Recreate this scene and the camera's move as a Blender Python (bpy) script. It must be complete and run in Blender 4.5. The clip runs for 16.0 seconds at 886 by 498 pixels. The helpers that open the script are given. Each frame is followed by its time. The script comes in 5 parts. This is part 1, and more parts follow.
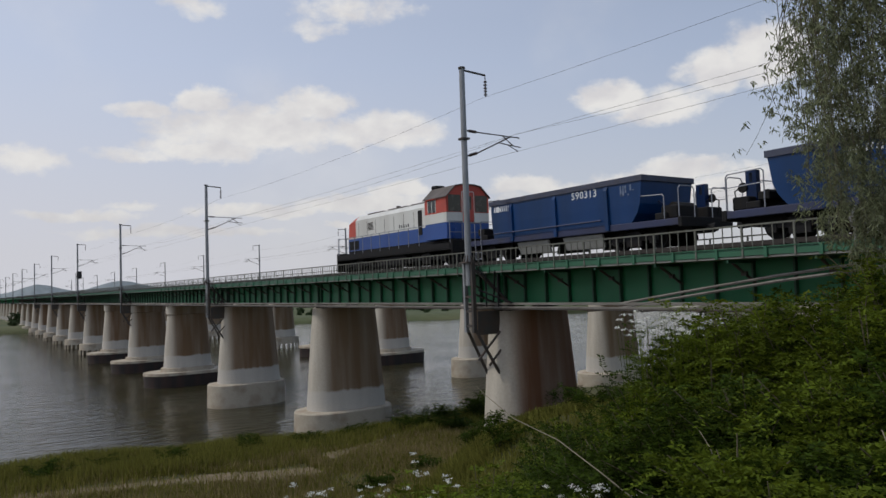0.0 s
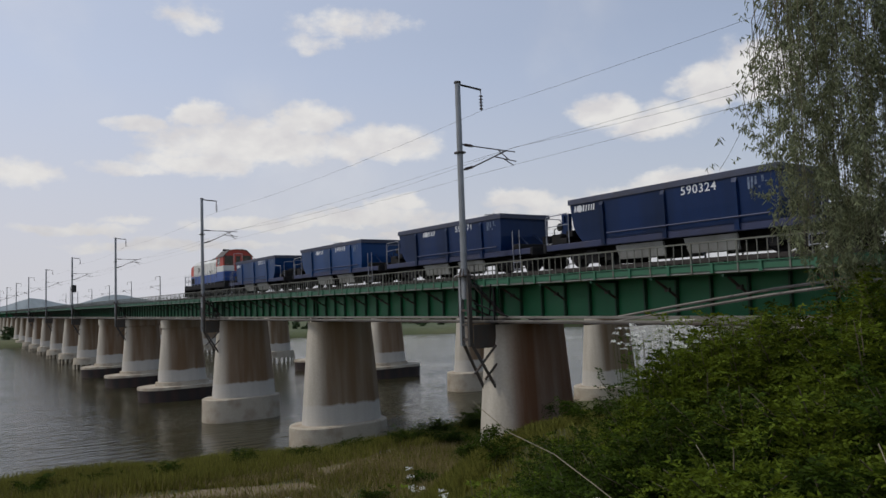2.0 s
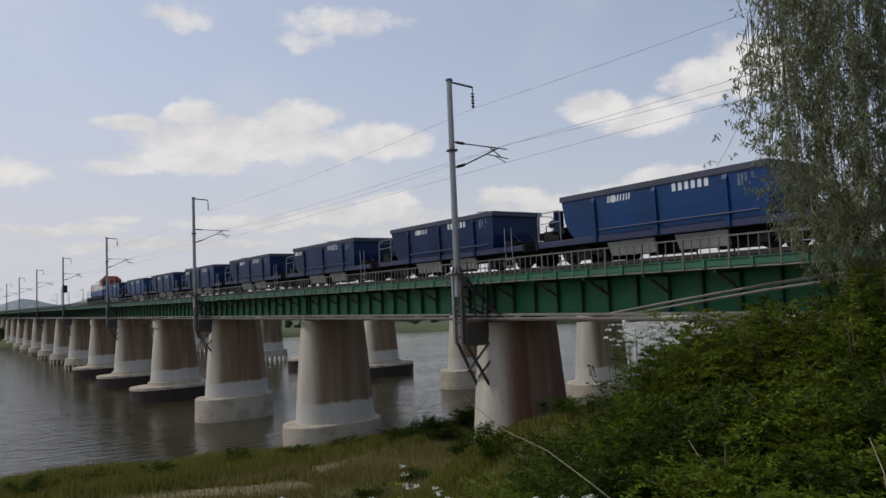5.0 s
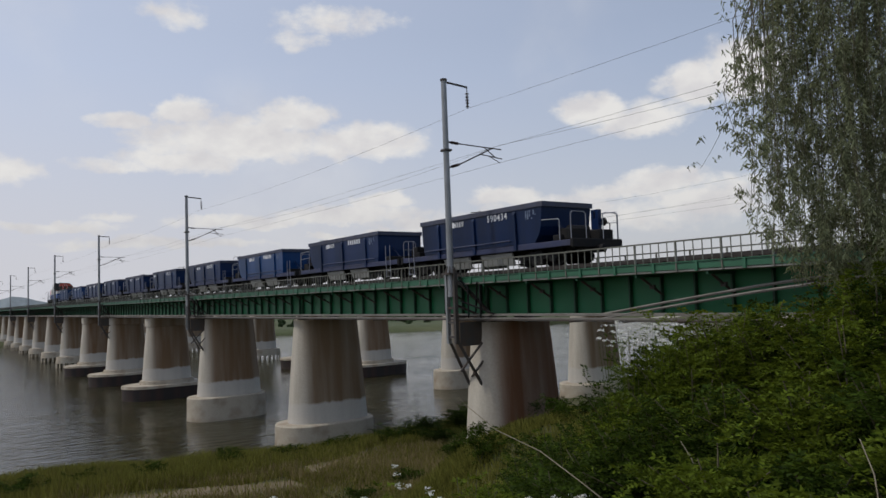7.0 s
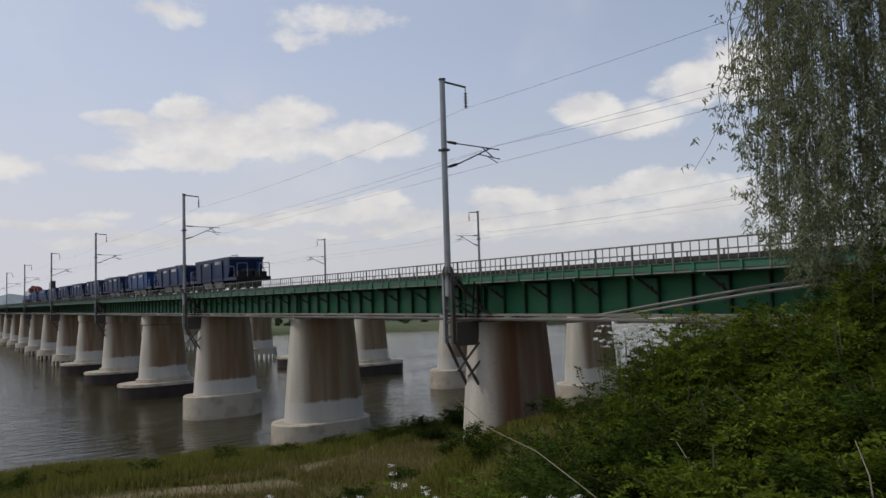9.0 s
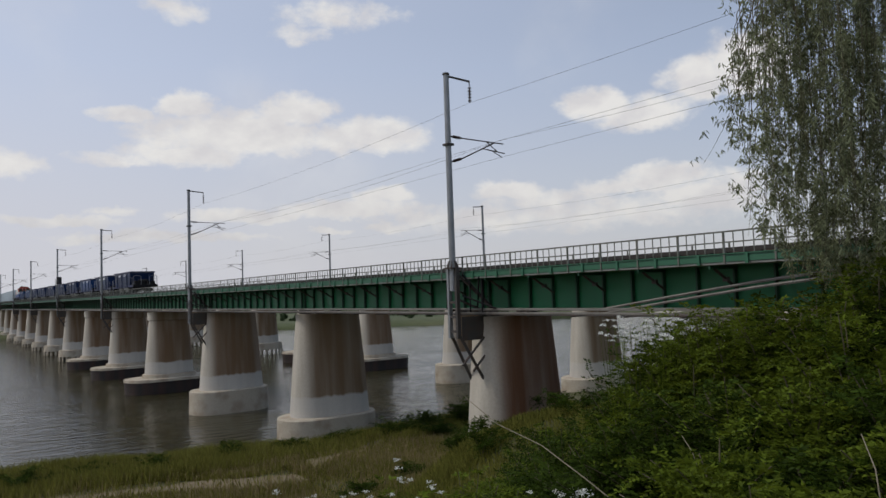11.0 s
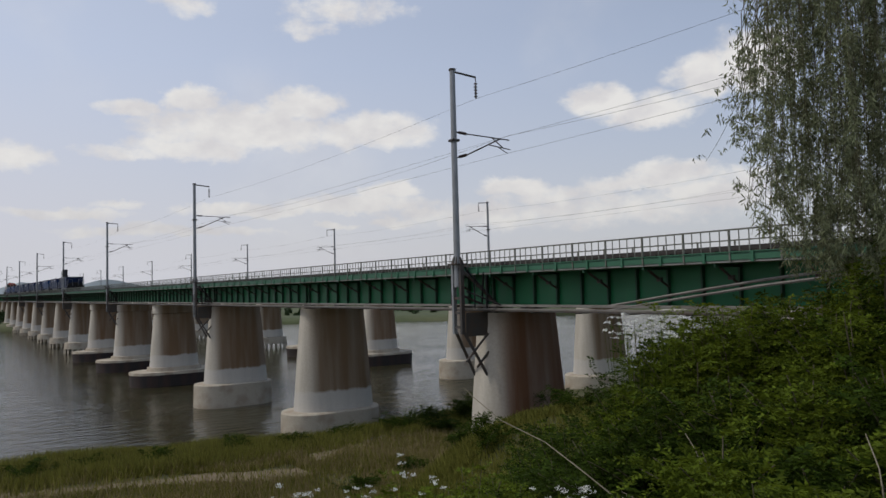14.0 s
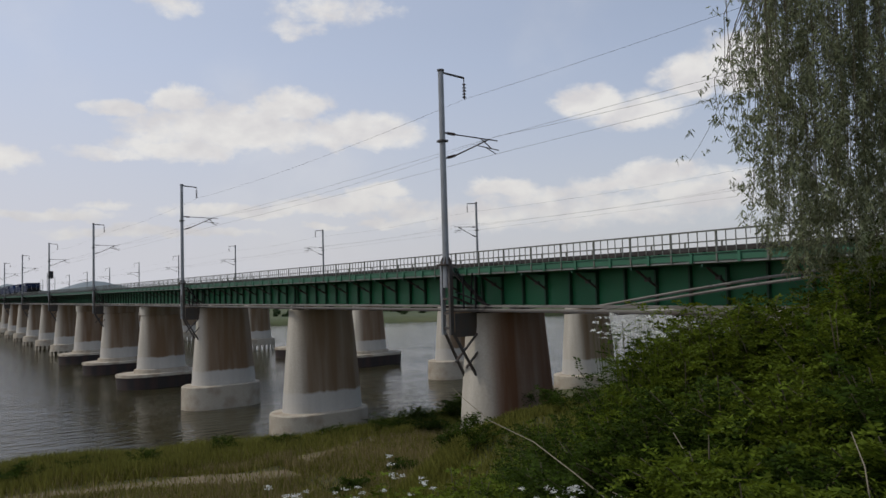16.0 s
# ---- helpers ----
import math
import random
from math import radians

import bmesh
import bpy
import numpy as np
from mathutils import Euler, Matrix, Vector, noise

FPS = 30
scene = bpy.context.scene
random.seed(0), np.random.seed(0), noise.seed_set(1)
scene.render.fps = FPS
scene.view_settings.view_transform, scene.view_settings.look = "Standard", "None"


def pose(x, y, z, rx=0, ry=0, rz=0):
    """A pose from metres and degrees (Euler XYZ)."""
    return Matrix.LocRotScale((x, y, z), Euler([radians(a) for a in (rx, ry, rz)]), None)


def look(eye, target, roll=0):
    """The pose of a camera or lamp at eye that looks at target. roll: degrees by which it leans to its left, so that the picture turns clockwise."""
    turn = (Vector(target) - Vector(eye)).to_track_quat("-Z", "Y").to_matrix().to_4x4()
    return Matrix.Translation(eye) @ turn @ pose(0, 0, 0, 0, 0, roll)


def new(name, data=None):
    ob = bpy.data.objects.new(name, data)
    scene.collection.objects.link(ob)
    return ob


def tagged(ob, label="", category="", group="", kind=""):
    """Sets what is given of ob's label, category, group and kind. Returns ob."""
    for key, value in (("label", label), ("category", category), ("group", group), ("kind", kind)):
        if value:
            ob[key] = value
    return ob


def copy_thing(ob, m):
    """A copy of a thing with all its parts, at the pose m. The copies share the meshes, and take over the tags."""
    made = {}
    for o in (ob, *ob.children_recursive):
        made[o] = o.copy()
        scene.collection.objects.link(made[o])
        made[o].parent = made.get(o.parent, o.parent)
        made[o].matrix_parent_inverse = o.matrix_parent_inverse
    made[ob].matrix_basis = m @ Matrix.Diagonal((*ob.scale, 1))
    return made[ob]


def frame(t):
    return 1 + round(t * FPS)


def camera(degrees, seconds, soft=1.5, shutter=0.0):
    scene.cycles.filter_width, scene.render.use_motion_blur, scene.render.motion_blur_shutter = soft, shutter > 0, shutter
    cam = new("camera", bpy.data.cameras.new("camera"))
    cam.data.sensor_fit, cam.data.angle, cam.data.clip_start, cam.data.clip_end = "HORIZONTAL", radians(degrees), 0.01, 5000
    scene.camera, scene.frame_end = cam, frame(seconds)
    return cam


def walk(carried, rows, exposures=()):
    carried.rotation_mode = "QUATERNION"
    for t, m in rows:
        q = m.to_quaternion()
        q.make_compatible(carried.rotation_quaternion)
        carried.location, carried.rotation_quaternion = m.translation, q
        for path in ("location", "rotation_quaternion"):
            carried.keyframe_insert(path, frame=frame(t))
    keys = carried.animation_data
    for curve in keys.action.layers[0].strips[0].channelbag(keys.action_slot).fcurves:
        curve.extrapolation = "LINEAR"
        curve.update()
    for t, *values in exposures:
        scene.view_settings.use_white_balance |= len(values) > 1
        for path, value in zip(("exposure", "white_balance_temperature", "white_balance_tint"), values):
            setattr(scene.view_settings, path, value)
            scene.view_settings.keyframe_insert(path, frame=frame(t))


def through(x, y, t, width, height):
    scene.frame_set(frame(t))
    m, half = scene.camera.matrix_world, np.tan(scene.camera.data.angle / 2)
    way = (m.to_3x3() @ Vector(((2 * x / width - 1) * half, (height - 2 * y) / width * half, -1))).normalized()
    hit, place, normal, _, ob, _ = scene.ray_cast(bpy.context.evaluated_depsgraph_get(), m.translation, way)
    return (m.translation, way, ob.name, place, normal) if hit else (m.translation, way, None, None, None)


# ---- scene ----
cam = camera(62.19, 16.0)
# seconds, yaw, pitch, roll of the hand-held camera, which stays in one spot
TURNS = (
    (0.0, -33.915, 2.924, 1.927),
    (0.5, -34.048, 3.220, 1.875),
    (1.0, -34.091, 3.511, 2.251),
    (1.5, -34.159, 3.793, 2.050),
    (2.0, -34.235, 3.970, 1.954),
    (2.5, -34.163, 3.849, 2.100),
    (3.0, -34.278, 3.782, 2.033),
    (3.5, -34.337, 3.932, 2.208),
    (4.0, -34.535, 3.717, 2.301),
    (6.5, -35.160, 3.962, 2.171),
    (7.0, -35.305, 3.748, 2.054),
    (7.5, -35.287, 3.502, 1.808),
    (8.0, -35.463, 3.617, 1.731),
    (8.5, -35.418, 3.981, 1.795),
    (9.0, -35.525, 3.719, 1.726),
    (11.5, -34.980, 3.149, 2.019),
    (12.0, -34.675, 3.031, 1.869),
    (12.5, -34.742, 3.111, 1.927),
    (13.0, -34.683, 3.290, 1.659),
    (13.5, -34.722, 2.773, 1.567),
    (14.0, -34.807, 3.003, 1.443),
    (14.5, -35.028, 2.738, 1.385),
    (15.0, -35.143, 2.948, 1.361),
    (15.5, -35.398, 3.049, 1.593),
    (16.0, -35.676, 3.029, 1.606),
)
walk(cam, [(t, pose(0, 0, 0, 90 + p, r, y)) for t, y, p, r in TURNS])

# ---- world, sun, exposure ----
SUN_TO = Vector((-0.62, 0.42, 0.95)).normalized()
scene.view_settings.exposure = 0.0


def link(nt, a, b):
    nt.links.new(a, b)


def build_world():
    w = bpy.data.worlds.new("sky")
    scene.world = w
    w.use_nodes = True
    nt = w.node_tree
    nt.nodes.clear()
    N = nt.nodes.new
    out, bg = N("ShaderNodeOutputWorld"), N("ShaderNodeBackground")
    sky = N("ShaderNodeTexSky")
    sky.sky_type = "NISHITA"
    sky.sun_disc = False
    sky.sun_elevation = math.asin(SUN_TO.z)
    sky.sun_rotation = math.atan2(SUN_TO.x, SUN_TO.y)
    sky.air_density, sky.dust_density, sky.ozone_density = 1.0, 2.0, 1.0
    bg.inputs[1].default_value = 0.1
    geo = N("ShaderNodeTexCoord")
    sep = N("ShaderNodeSeparateXYZ")
    link(nt, geo.outputs["Generated"], sep.inputs[0])

    def math_node(op, a, b=None, clamp=False):
        m = N("ShaderNodeMath")
        m.operation, m.use_clamp = op, clamp
        for i, v in enumerate((a, b)):
            if v is None:
                continue
            if isinstance(v, (int, float)):
                m.inputs[i].default_value = v
            else:
                link(nt, v, m.inputs[i])
        return m.outputs[0]
    az = math_node("MULTIPLY", math_node("ARCTAN2", sep.outputs[0], sep.outputs[1]), 57.2958)
    el = math_node("MULTIPLY", math_node("ARCSINE", sep.outputs[2]), 57.2958)
    # ragged, billowing edges: the direction is stirred by noise before the clouds are laid out
    def stir(scale, amount, seed):
        n = N("ShaderNodeTexNoise")
        n.inputs["Scale"].default_value, n.inputs["Detail"].default_value = scale, 5
        n.inputs["Roughness"].default_value = 0.55
        mp = N("ShaderNodeMapping")
        mp.inputs["Location"].default_value = (seed, seed * 0.7, 0)
        mp.inputs["Scale"].default_value = (1, 1, 1.6)
        link(nt, geo.outputs["Generated"], mp.inputs[0])
        link(nt, mp.outputs[0], n.inputs["Vector"])
        return math_node("MULTIPLY", math_node("SUBTRACT", n.outputs[0], 0.5), amount)
    azs = math_node("ADD", az, math_node("ADD", stir(13, 3.2, 3.1), stir(40, 1.6, 5.3)))
    els = math_node("ADD", el, math_node("ADD", stir(15, 1.5, 7.7), stir(38, 1.0, 1.9)))
    total = None
    # azimuth, elevation, half width, half height, density
    clouds = (
        (16.1, 14.2, 2.03, 1.00, 1), (12.0, 13.2, 2.22, 0.65, 0.9), (24.2, 14.0, 2.63, 1.21, 1), (19.5, 12.1, 6.69, 1.78, 1),
        (29.4, 12.0, 4.24, 1.45, 1), (16.3, 10.6, 4.82, 1.00, 0.95), (11.4, 10.1, 2.82, 0.61, 0.85), (27.4, 21.0, 4.40, 1.13, 0.72),
        (24.7, 19.6, 2.03, 0.69, 0.62), (15.2, 21.0, 2.50, 1.16, 0.66), (47.3, 13.6, 2.52, 1.38, 1), (51.0, 12.6, 3.35, 1.36, 1),
        (55.3, 14.7, 2.42, 1.74, 1), (58.4, 15.4, 2.72, 2.24, 1), (4.4, 9.6, 2.15, 0.99, 0.9), (30.6, 7.5, 2.12, 0.75, 1),
        (28.0, 6.5, 6.11, 0.74, 1), (40.6, 7.6, 2.56, 0.79, 1), (43.2, 6.8, 4.14, 0.87, 0.9), (52.5, 8.1, 3.25, 1.01, 1),
        (49.6, 7.4, 3.55, 0.85, 0.95), (45.1, 5.5, 13.75, 1.48, 0.75), (31.0, 5.2, 2.11, 0.40, 0.9), (26.3, 4.9, 1.64, 0.30, 0.85))
    clouds += (
        (20.7, 6.2, 5.41, 0.60, 0.95), (11.4, 6.5, 1.56, 0.40, 0.8), (8.0, 5.9, 3.87, 0.45, 0.85), (55.8, 6.4, 4.28, 1.57, 0.9),
        (14.7, 4.6, 7.77, 0.45, 0.8), (37.2, 5.7, 6.64, 0.97, 0.8))
    for a, e, ra, re, dens in clouds:
        u = math_node("DIVIDE", math_node("SUBTRACT", azs, a), ra)
        v = math_node("DIVIDE", math_node("SUBTRACT", els, e), re)
        # flat bases: the lower half falls off faster
        v = math_node("MULTIPLY", v, math_node("ADD", 1.0, math_node("MULTIPLY", math_node("LESS_THAN", v, 0.0), 0.2)))
        d = math_node("ADD", math_node("MULTIPLY", u, u), math_node("MULTIPLY", v, v))
        mr = N("ShaderNodeMapRange")
        link(nt, d, mr.inputs[0])
        mr.inputs[1].default_value, mr.inputs[2].default_value = 2.3, 0.0
        mr.inputs[3].default_value, mr.inputs[4].default_value = 0.0, dens
        total = mr.outputs[0] if total is None else math_node("MAXIMUM", total, mr.outputs[0])
    # billows gnaw at the edges
    billow = math_node("ADD", stir(30, 0.9, 2.3), stir(90, 0.3, 8.1))
    edge = N("ShaderNodeMapRange")
    edge.interpolation_type = "SMOOTHSTEP"
    link(nt, math_node("ADD", total, billow), edge.inputs[0])
    edge.inputs[1].default_value, edge.inputs[2].default_value = 0.2, 0.85
    total = edge.outputs[0]
    # broken cloud over the rest of the sky
    n = N("ShaderNodeTexNoise")
    n.inputs["Scale"].default_value, n.inputs["Detail"].default_value = 3.2, 7
    link(nt, geo.outputs["Generated"], n.inputs["Vector"])
    mr = N("ShaderNodeMapRange")
    mr.interpolation_type = "SMOOTHSTEP"
    link(nt, n.outputs[0], mr.inputs[0])
    mr.inputs[1].default_value, mr.inputs[2].default_value = 0.5, 0.75
    mr.inputs[3].default_value, mr.inputs[4].default_value = 0.0, 0.35
    total = math_node("MAXIMUM", total, mr.outputs[0])
    # haze towards the horizon
    hz = N("ShaderNodeMapRange")
    link(nt, el, hz.inputs[0])
    hz.inputs[1].default_value, hz.inputs[2].default_value = 20.0, 1.0
    hz.inputs[3].default_value, hz.inputs[4].default_value = 0.60, 0.88
    m1 = N("ShaderNodeMix")
    m1.data_type = "RGBA"
    # paler towards the sun
    pale = math_node("MULTIPLY", math_node("SUBTRACT", 34.0, az), 0.006)
    link(nt, math_node("ADD", hz.outputs[0], pale, True), m1.inputs["Factor"])
    link(nt, sky.outputs[0], m1.inputs["A"])
    hr = N("ShaderNodeMix")
    hr.data_type = "RGBA"
    hf = N("ShaderNodeMapRange")
    link(nt, el, hf.inputs[0])
    hf.inputs[1].default_value, hf.inputs[2].default_value = 3.0, 17.0
    link(nt, hf.outputs[0], hr.inputs["Factor"])
    hr.inputs["A"].default_value, hr.inputs["B"].default_value = (5.95, 6.0, 6.5, 1), (5.55, 6.15, 7.65, 1)
    link(nt, hr.outputs["Result"], m1.inputs["B"])
    m2 = N("ShaderNodeMix")
    m2.data_type = "RGBA"
    link(nt, total, m2.inputs["Factor"])
    link(nt, m1.outputs["Result"], m2.inputs["A"])
    # cloud bodies: the side of each billow towards the sun is bright, the far side greyer
    def billows(shift):
        mp = N("ShaderNodeMapping")
        mp.inputs["Location"].default_value = shift
        mp.inputs["Scale"].default_value = (1, 1, 1.5)
        link(nt, geo.outputs["Generated"], mp.inputs[0])
        cn = N("ShaderNodeTexNoise")
        cn.inputs["Scale"].default_value, cn.inputs["Detail"].default_value = 17, 5
        link(nt, mp.outputs[0], cn.inputs["Vector"])
        return cn.outputs[0]
    relief = math_node("SUBTRACT", billows((0, 0, 0)), billows((-0.012, 0.006, 0.03)))
    lit = math_node("ADD", math_node("MULTIPLY", relief, 1.5), math_node("ADD", 0.35, math_node("MULTIPLY", billows((5, 0, 0)), 0.45)))
    cr = N("ShaderNodeValToRGB")
    link(nt, lit, cr.inputs[0])
    cr.color_ramp.elements[0].position, cr.color_ramp.elements[0].color = 0.3, (0.85, 0.835, 0.855, 1)
    cr.color_ramp.elements[1].position, cr.color_ramp.elements[1].color = 0.75, (1, 0.985, 0.97, 1)
    # lower banks are seen through more air
    far = N("ShaderNodeMapRange")
    link(nt, el, far.inputs[0])
    far.inputs[1].default_value, far.inputs[2].default_value = 3.5, 10.0
    far.inputs[3].default_value, far.inputs[4].default_value = 6.8, 7.7
    cm = N("ShaderNodeVectorMath")
    cm.operation = "SCALE"
    link(nt, cr.outputs[0], cm.inputs[0])
    link(nt, far.outputs[0], cm.inputs["Scale"])
    link(nt, cm.outputs[0], m2.inputs["B"])
    link(nt, m2.outputs["Result"], bg.inputs[0])
    link(nt, bg.outputs[0], out.inputs[0])


build_world()
sun = new("sun", bpy.data.lights.new("sun", "SUN"))
sun.data.energy, sun.data.angle, sun.data.color = 1.6, radians(2.0), (1.0, 0.94, 0.85)
sun.matrix_world = look(SUN_TO * 100, (0, 0, 0))


# ---- materials ----
def mat(name, base, rough=0.6, metal=0.0, vary=0.25, scale=2.0, bump=0.15, fine=40.0, second=None, stain=0.0, streak=False, island=0.0, per_object=0.0, spec=0.5):
    """Base colour varied at two scales, with stains towards a second colour, roughness variation and relief."""
    m = bpy.data.materials.new(name)
    m.use_nodes = True
    nt = m.node_tree
    N = nt.nodes.new
    bsdf = nt.nodes["Principled BSDF"]
    bsdf.inputs["Metallic"].default_value = metal
    bsdf.inputs["Specular IOR Level"].default_value = spec
    co = N("ShaderNodeTexCoord")
    mp = N("ShaderNodeMapping")
    link(nt, co.outputs["Object"], mp.inputs[0])
    if streak:
        mp.inputs["Scale"].default_value = (1, 1, 0.12)
    big, small = N("ShaderNodeTexNoise"), N("ShaderNodeTexNoise")
    for n, s, d in ((big, scale, 5), (small, fine, 4)):
        n.inputs["Scale"].default_value, n.inputs["Detail"].default_value = s, d
    link(nt, mp.outputs[0], big.inputs["Vector"])
    link(nt, co.outputs["Object"], small.inputs["Vector"])
    mix = N("ShaderNodeMix")
    mix.data_type = "RGBA"
    dark = tuple(c * (1 - vary) for c in base)
    light = tuple(min(1, c * (1 + vary)) for c in base)
    mix.inputs["A"].default_value, mix.inputs["B"].default_value = (*dark, 1), (*light, 1)
    link(nt, small.outputs[0], mix.inputs["Factor"])
    col = mix.outputs["Result"]
    if second:
        ramp = N("ShaderNodeMapRange")
        link(nt, big.outputs[0], ramp.inputs[0])
        ramp.inputs[1].default_value, ramp.inputs[2].default_value = 0.42, 0.68
        ramp.inputs[4].default_value = stain
        m2 = N("ShaderNodeMix")
        m2.data_type = "RGBA"
        link(nt, ramp.outputs[0], m2.inputs["Factor"])
        link(nt, col, m2.inputs["A"])
        m2.inputs["B"].default_value = (*second, 1)
        col = m2.outputs["Result"]
    if island or per_object:
        src = N("ShaderNodeNewGeometry").outputs["Random Per Island"] if island else N("ShaderNodeObjectInfo").outputs["Random"]
        amount = island or per_object
        mr = N("ShaderNodeMapRange")
        link(nt, src, mr.inputs[0])
        mr.inputs[3].default_value, mr.inputs[4].default_value = 1 - amount, 1 + amount
        hsv = N("ShaderNodeHueSaturation")
        link(nt, mr.outputs[0], hsv.inputs["Value"])
        link(nt, col, hsv.inputs["Color"])
        col = hsv.outputs[0]
    link(nt, col, bsdf.inputs["Base Color"])
    rr = N("ShaderNodeMapRange")
    link(nt, big.outputs[0], rr.inputs[0])
    rr.inputs[3].default_value, rr.inputs[4].default_value = max(0.03, rough - 0.12), min(1, rough + 0.12)
    link(nt, rr.outputs[0], bsdf.inputs["Roughness"])
    if bump:
        b = N("ShaderNodeBump")
        b.inputs["Strength"].default_value, b.inputs["Distance"].default_value = bump, 0.02
        link(nt, small.outputs[0], b.inputs["Height"])
        link(nt, b.outputs[0], bsdf.inputs["Normal"])
    return m


def leaf_mat(name, base, through=0.35, vary=0.35, back=None):
    m = mat(name, base, 0.7, 0, 0.2, 3.0, 0, 9.0, island=vary, spec=0.06)
    nt = m.node_tree
    bsdf = nt.nodes["Principled BSDF"]
    tr = nt.nodes.new("ShaderNodeBsdfTranslucent")
    ad = nt.nodes.new("ShaderNodeMixShader")
    ad.inputs[0].default_value = through
    src = bsdf.inputs["Base Color"].links[0].from_socket
    hs = nt.nodes.new("ShaderNodeHueSaturation")
    hs.inputs["Value"].default_value, hs.inputs["Hue"].default_value = 1.3, 0.485
    link(nt, src, hs.inputs["Color"])
    link(nt, hs.outputs[0], tr.inputs[0])
    link(nt, bsdf.outputs[0], ad.inputs[1])
    link(nt, tr.outputs[0], ad.inputs[2])
    link(nt, ad.outputs[0], nt.nodes["Material Output"].inputs[0])
    return m


def pier_mat(name, rust_a, rust_b):
    """Weathered concrete: rusty run-off down the broad faces, a paler flood band low down."""
    m = mat(name, (0.52, 0.475, 0.395), 0.88, 0, 0.2, 0.9, 0.5, 9.0, (0.31, 0.275, 0.225), 0.6, True)
    nt = m.node_tree
    N = nt.nodes.new
    bsdf = nt.nodes["Principled BSDF"]
    col = bsdf.inputs["Base Color"].links[0].from_socket
    co = N("ShaderNodeTexCoord")
    sep = N("ShaderNodeSeparateXYZ")
    link(nt, co.outputs["Object"], sep.inputs[0])
    geo = N("ShaderNodeNewGeometry")
    oi = N("ShaderNodeObjectInfo")
    # run-off: noise drawn out down the shaft, on the middle of the broad faces, under the bearings
    mp = N("ShaderNodeMapping")
    mp.inputs["Scale"].default_value = (1.1, 1.1, 0.05)
    ad = N("ShaderNodeVectorMath")
    ad.operation = "ADD"
    sc = N("ShaderNodeVectorMath")
    sc.operation = "SCALE"
    cmb = N("ShaderNodeCombineXYZ")
    for i in range(3):
        link(nt, oi.outputs["Random"], cmb.inputs[i])
    link(nt, cmb.outputs[0], sc.inputs[0])
    sc.inputs["Scale"].default_value = 37.0
    link(nt, co.outputs["Object"], ad.inputs[0])
    link(nt, sc.outputs[0], ad.inputs[1])
    link(nt, ad.outputs[0], mp.inputs[0])
    n = N("ShaderNodeTexNoise")
    n.inputs["Scale"].default_value, n.inputs["Detail"].default_value = 1.3, 3.5
    link(nt, mp.outputs[0], n.inputs["Vector"])
    mid = N("ShaderNodeMapRange")
    mid.interpolation_type = "SMOOTHSTEP"
    link(nt, sep.outputs[0], mid.inputs[0])
    mid.inputs[1].default_value, mid.inputs[2].default_value = -2.25, -1.3
    st = N("ShaderNodeMapRange")
    link(nt, n.outputs[0], st.inputs[0])
    st.inputs[1].default_value, st.inputs[2].default_value = 0.28, 0.6
    st.inputs[3].default_value, st.inputs[4].default_value = 0.68, 0.97
    # the stain ends above the flood band
    low = N("ShaderNodeMapRange")
    wob = N("ShaderNodeMath")
    wob.operation = "MULTIPLY_ADD"
    link(nt, n.outputs[0], wob.inputs[0])
    wob.inputs[1].default_value = 0.5
    link(nt, sep.outputs[2], wob.inputs[2])
    wob2 = N("ShaderNodeMath")
    wob2.operation = "SUBTRACT"
    link(nt, wob.outputs[0], wob2.inputs[0])
    wob2.inputs[1].default_value = 0.25
    link(nt, wob2.outputs[0], low.inputs[0])
    low.inputs[1].default_value, low.inputs[2].default_value = 1.2, 1.38
    mu, mu2 = N("ShaderNodeMath"), N("ShaderNodeMath")
    mu.operation = mu2.operation = "MULTIPLY"
    link(nt, mid.outputs[0], mu.inputs[0])
    link(nt, st.outputs[0], mu.inputs[1])
    link(nt, mu.outputs[0], mu2.inputs[0])
    link(nt, low.outputs[0], mu2.inputs[1])
    rust = N("ShaderNodeMix")
    rust.data_type = "RGBA"
    rust.inputs["A"].default_value, rust.inputs["B"].default_value = (*rust_a, 1), (*rust_b, 1)
    link(nt, oi.outputs["Random"], rust.inputs["Factor"])
    fin = N("ShaderNodeMix")
    fin.data_type = "RGBA"
    link(nt, mu2.outputs[0], fin.inputs["Factor"])
    link(nt, col, fin.inputs["A"])
    link(nt, rust.outputs["Result"], fin.inputs["B"])
    band = N("ShaderNodeMix")
    band.data_type = "RGBA"
    inv = N("ShaderNodeMath")
    inv.operation = "MULTIPLY_ADD"
    link(nt, low.outputs[0], inv.inputs[0])
    inv.inputs[1].default_value, inv.inputs[2].default_value = -0.38, 0.38
    link(nt, inv.outputs[0], band.inputs["Factor"])
    link(nt, fin.outputs["Result"], band.inputs["A"])
    band.inputs["B"].default_value = (0.50, 0.49, 0.47, 1)
    link(nt, band.outputs["Result"], bsdf.inputs["Base Color"])
    return m


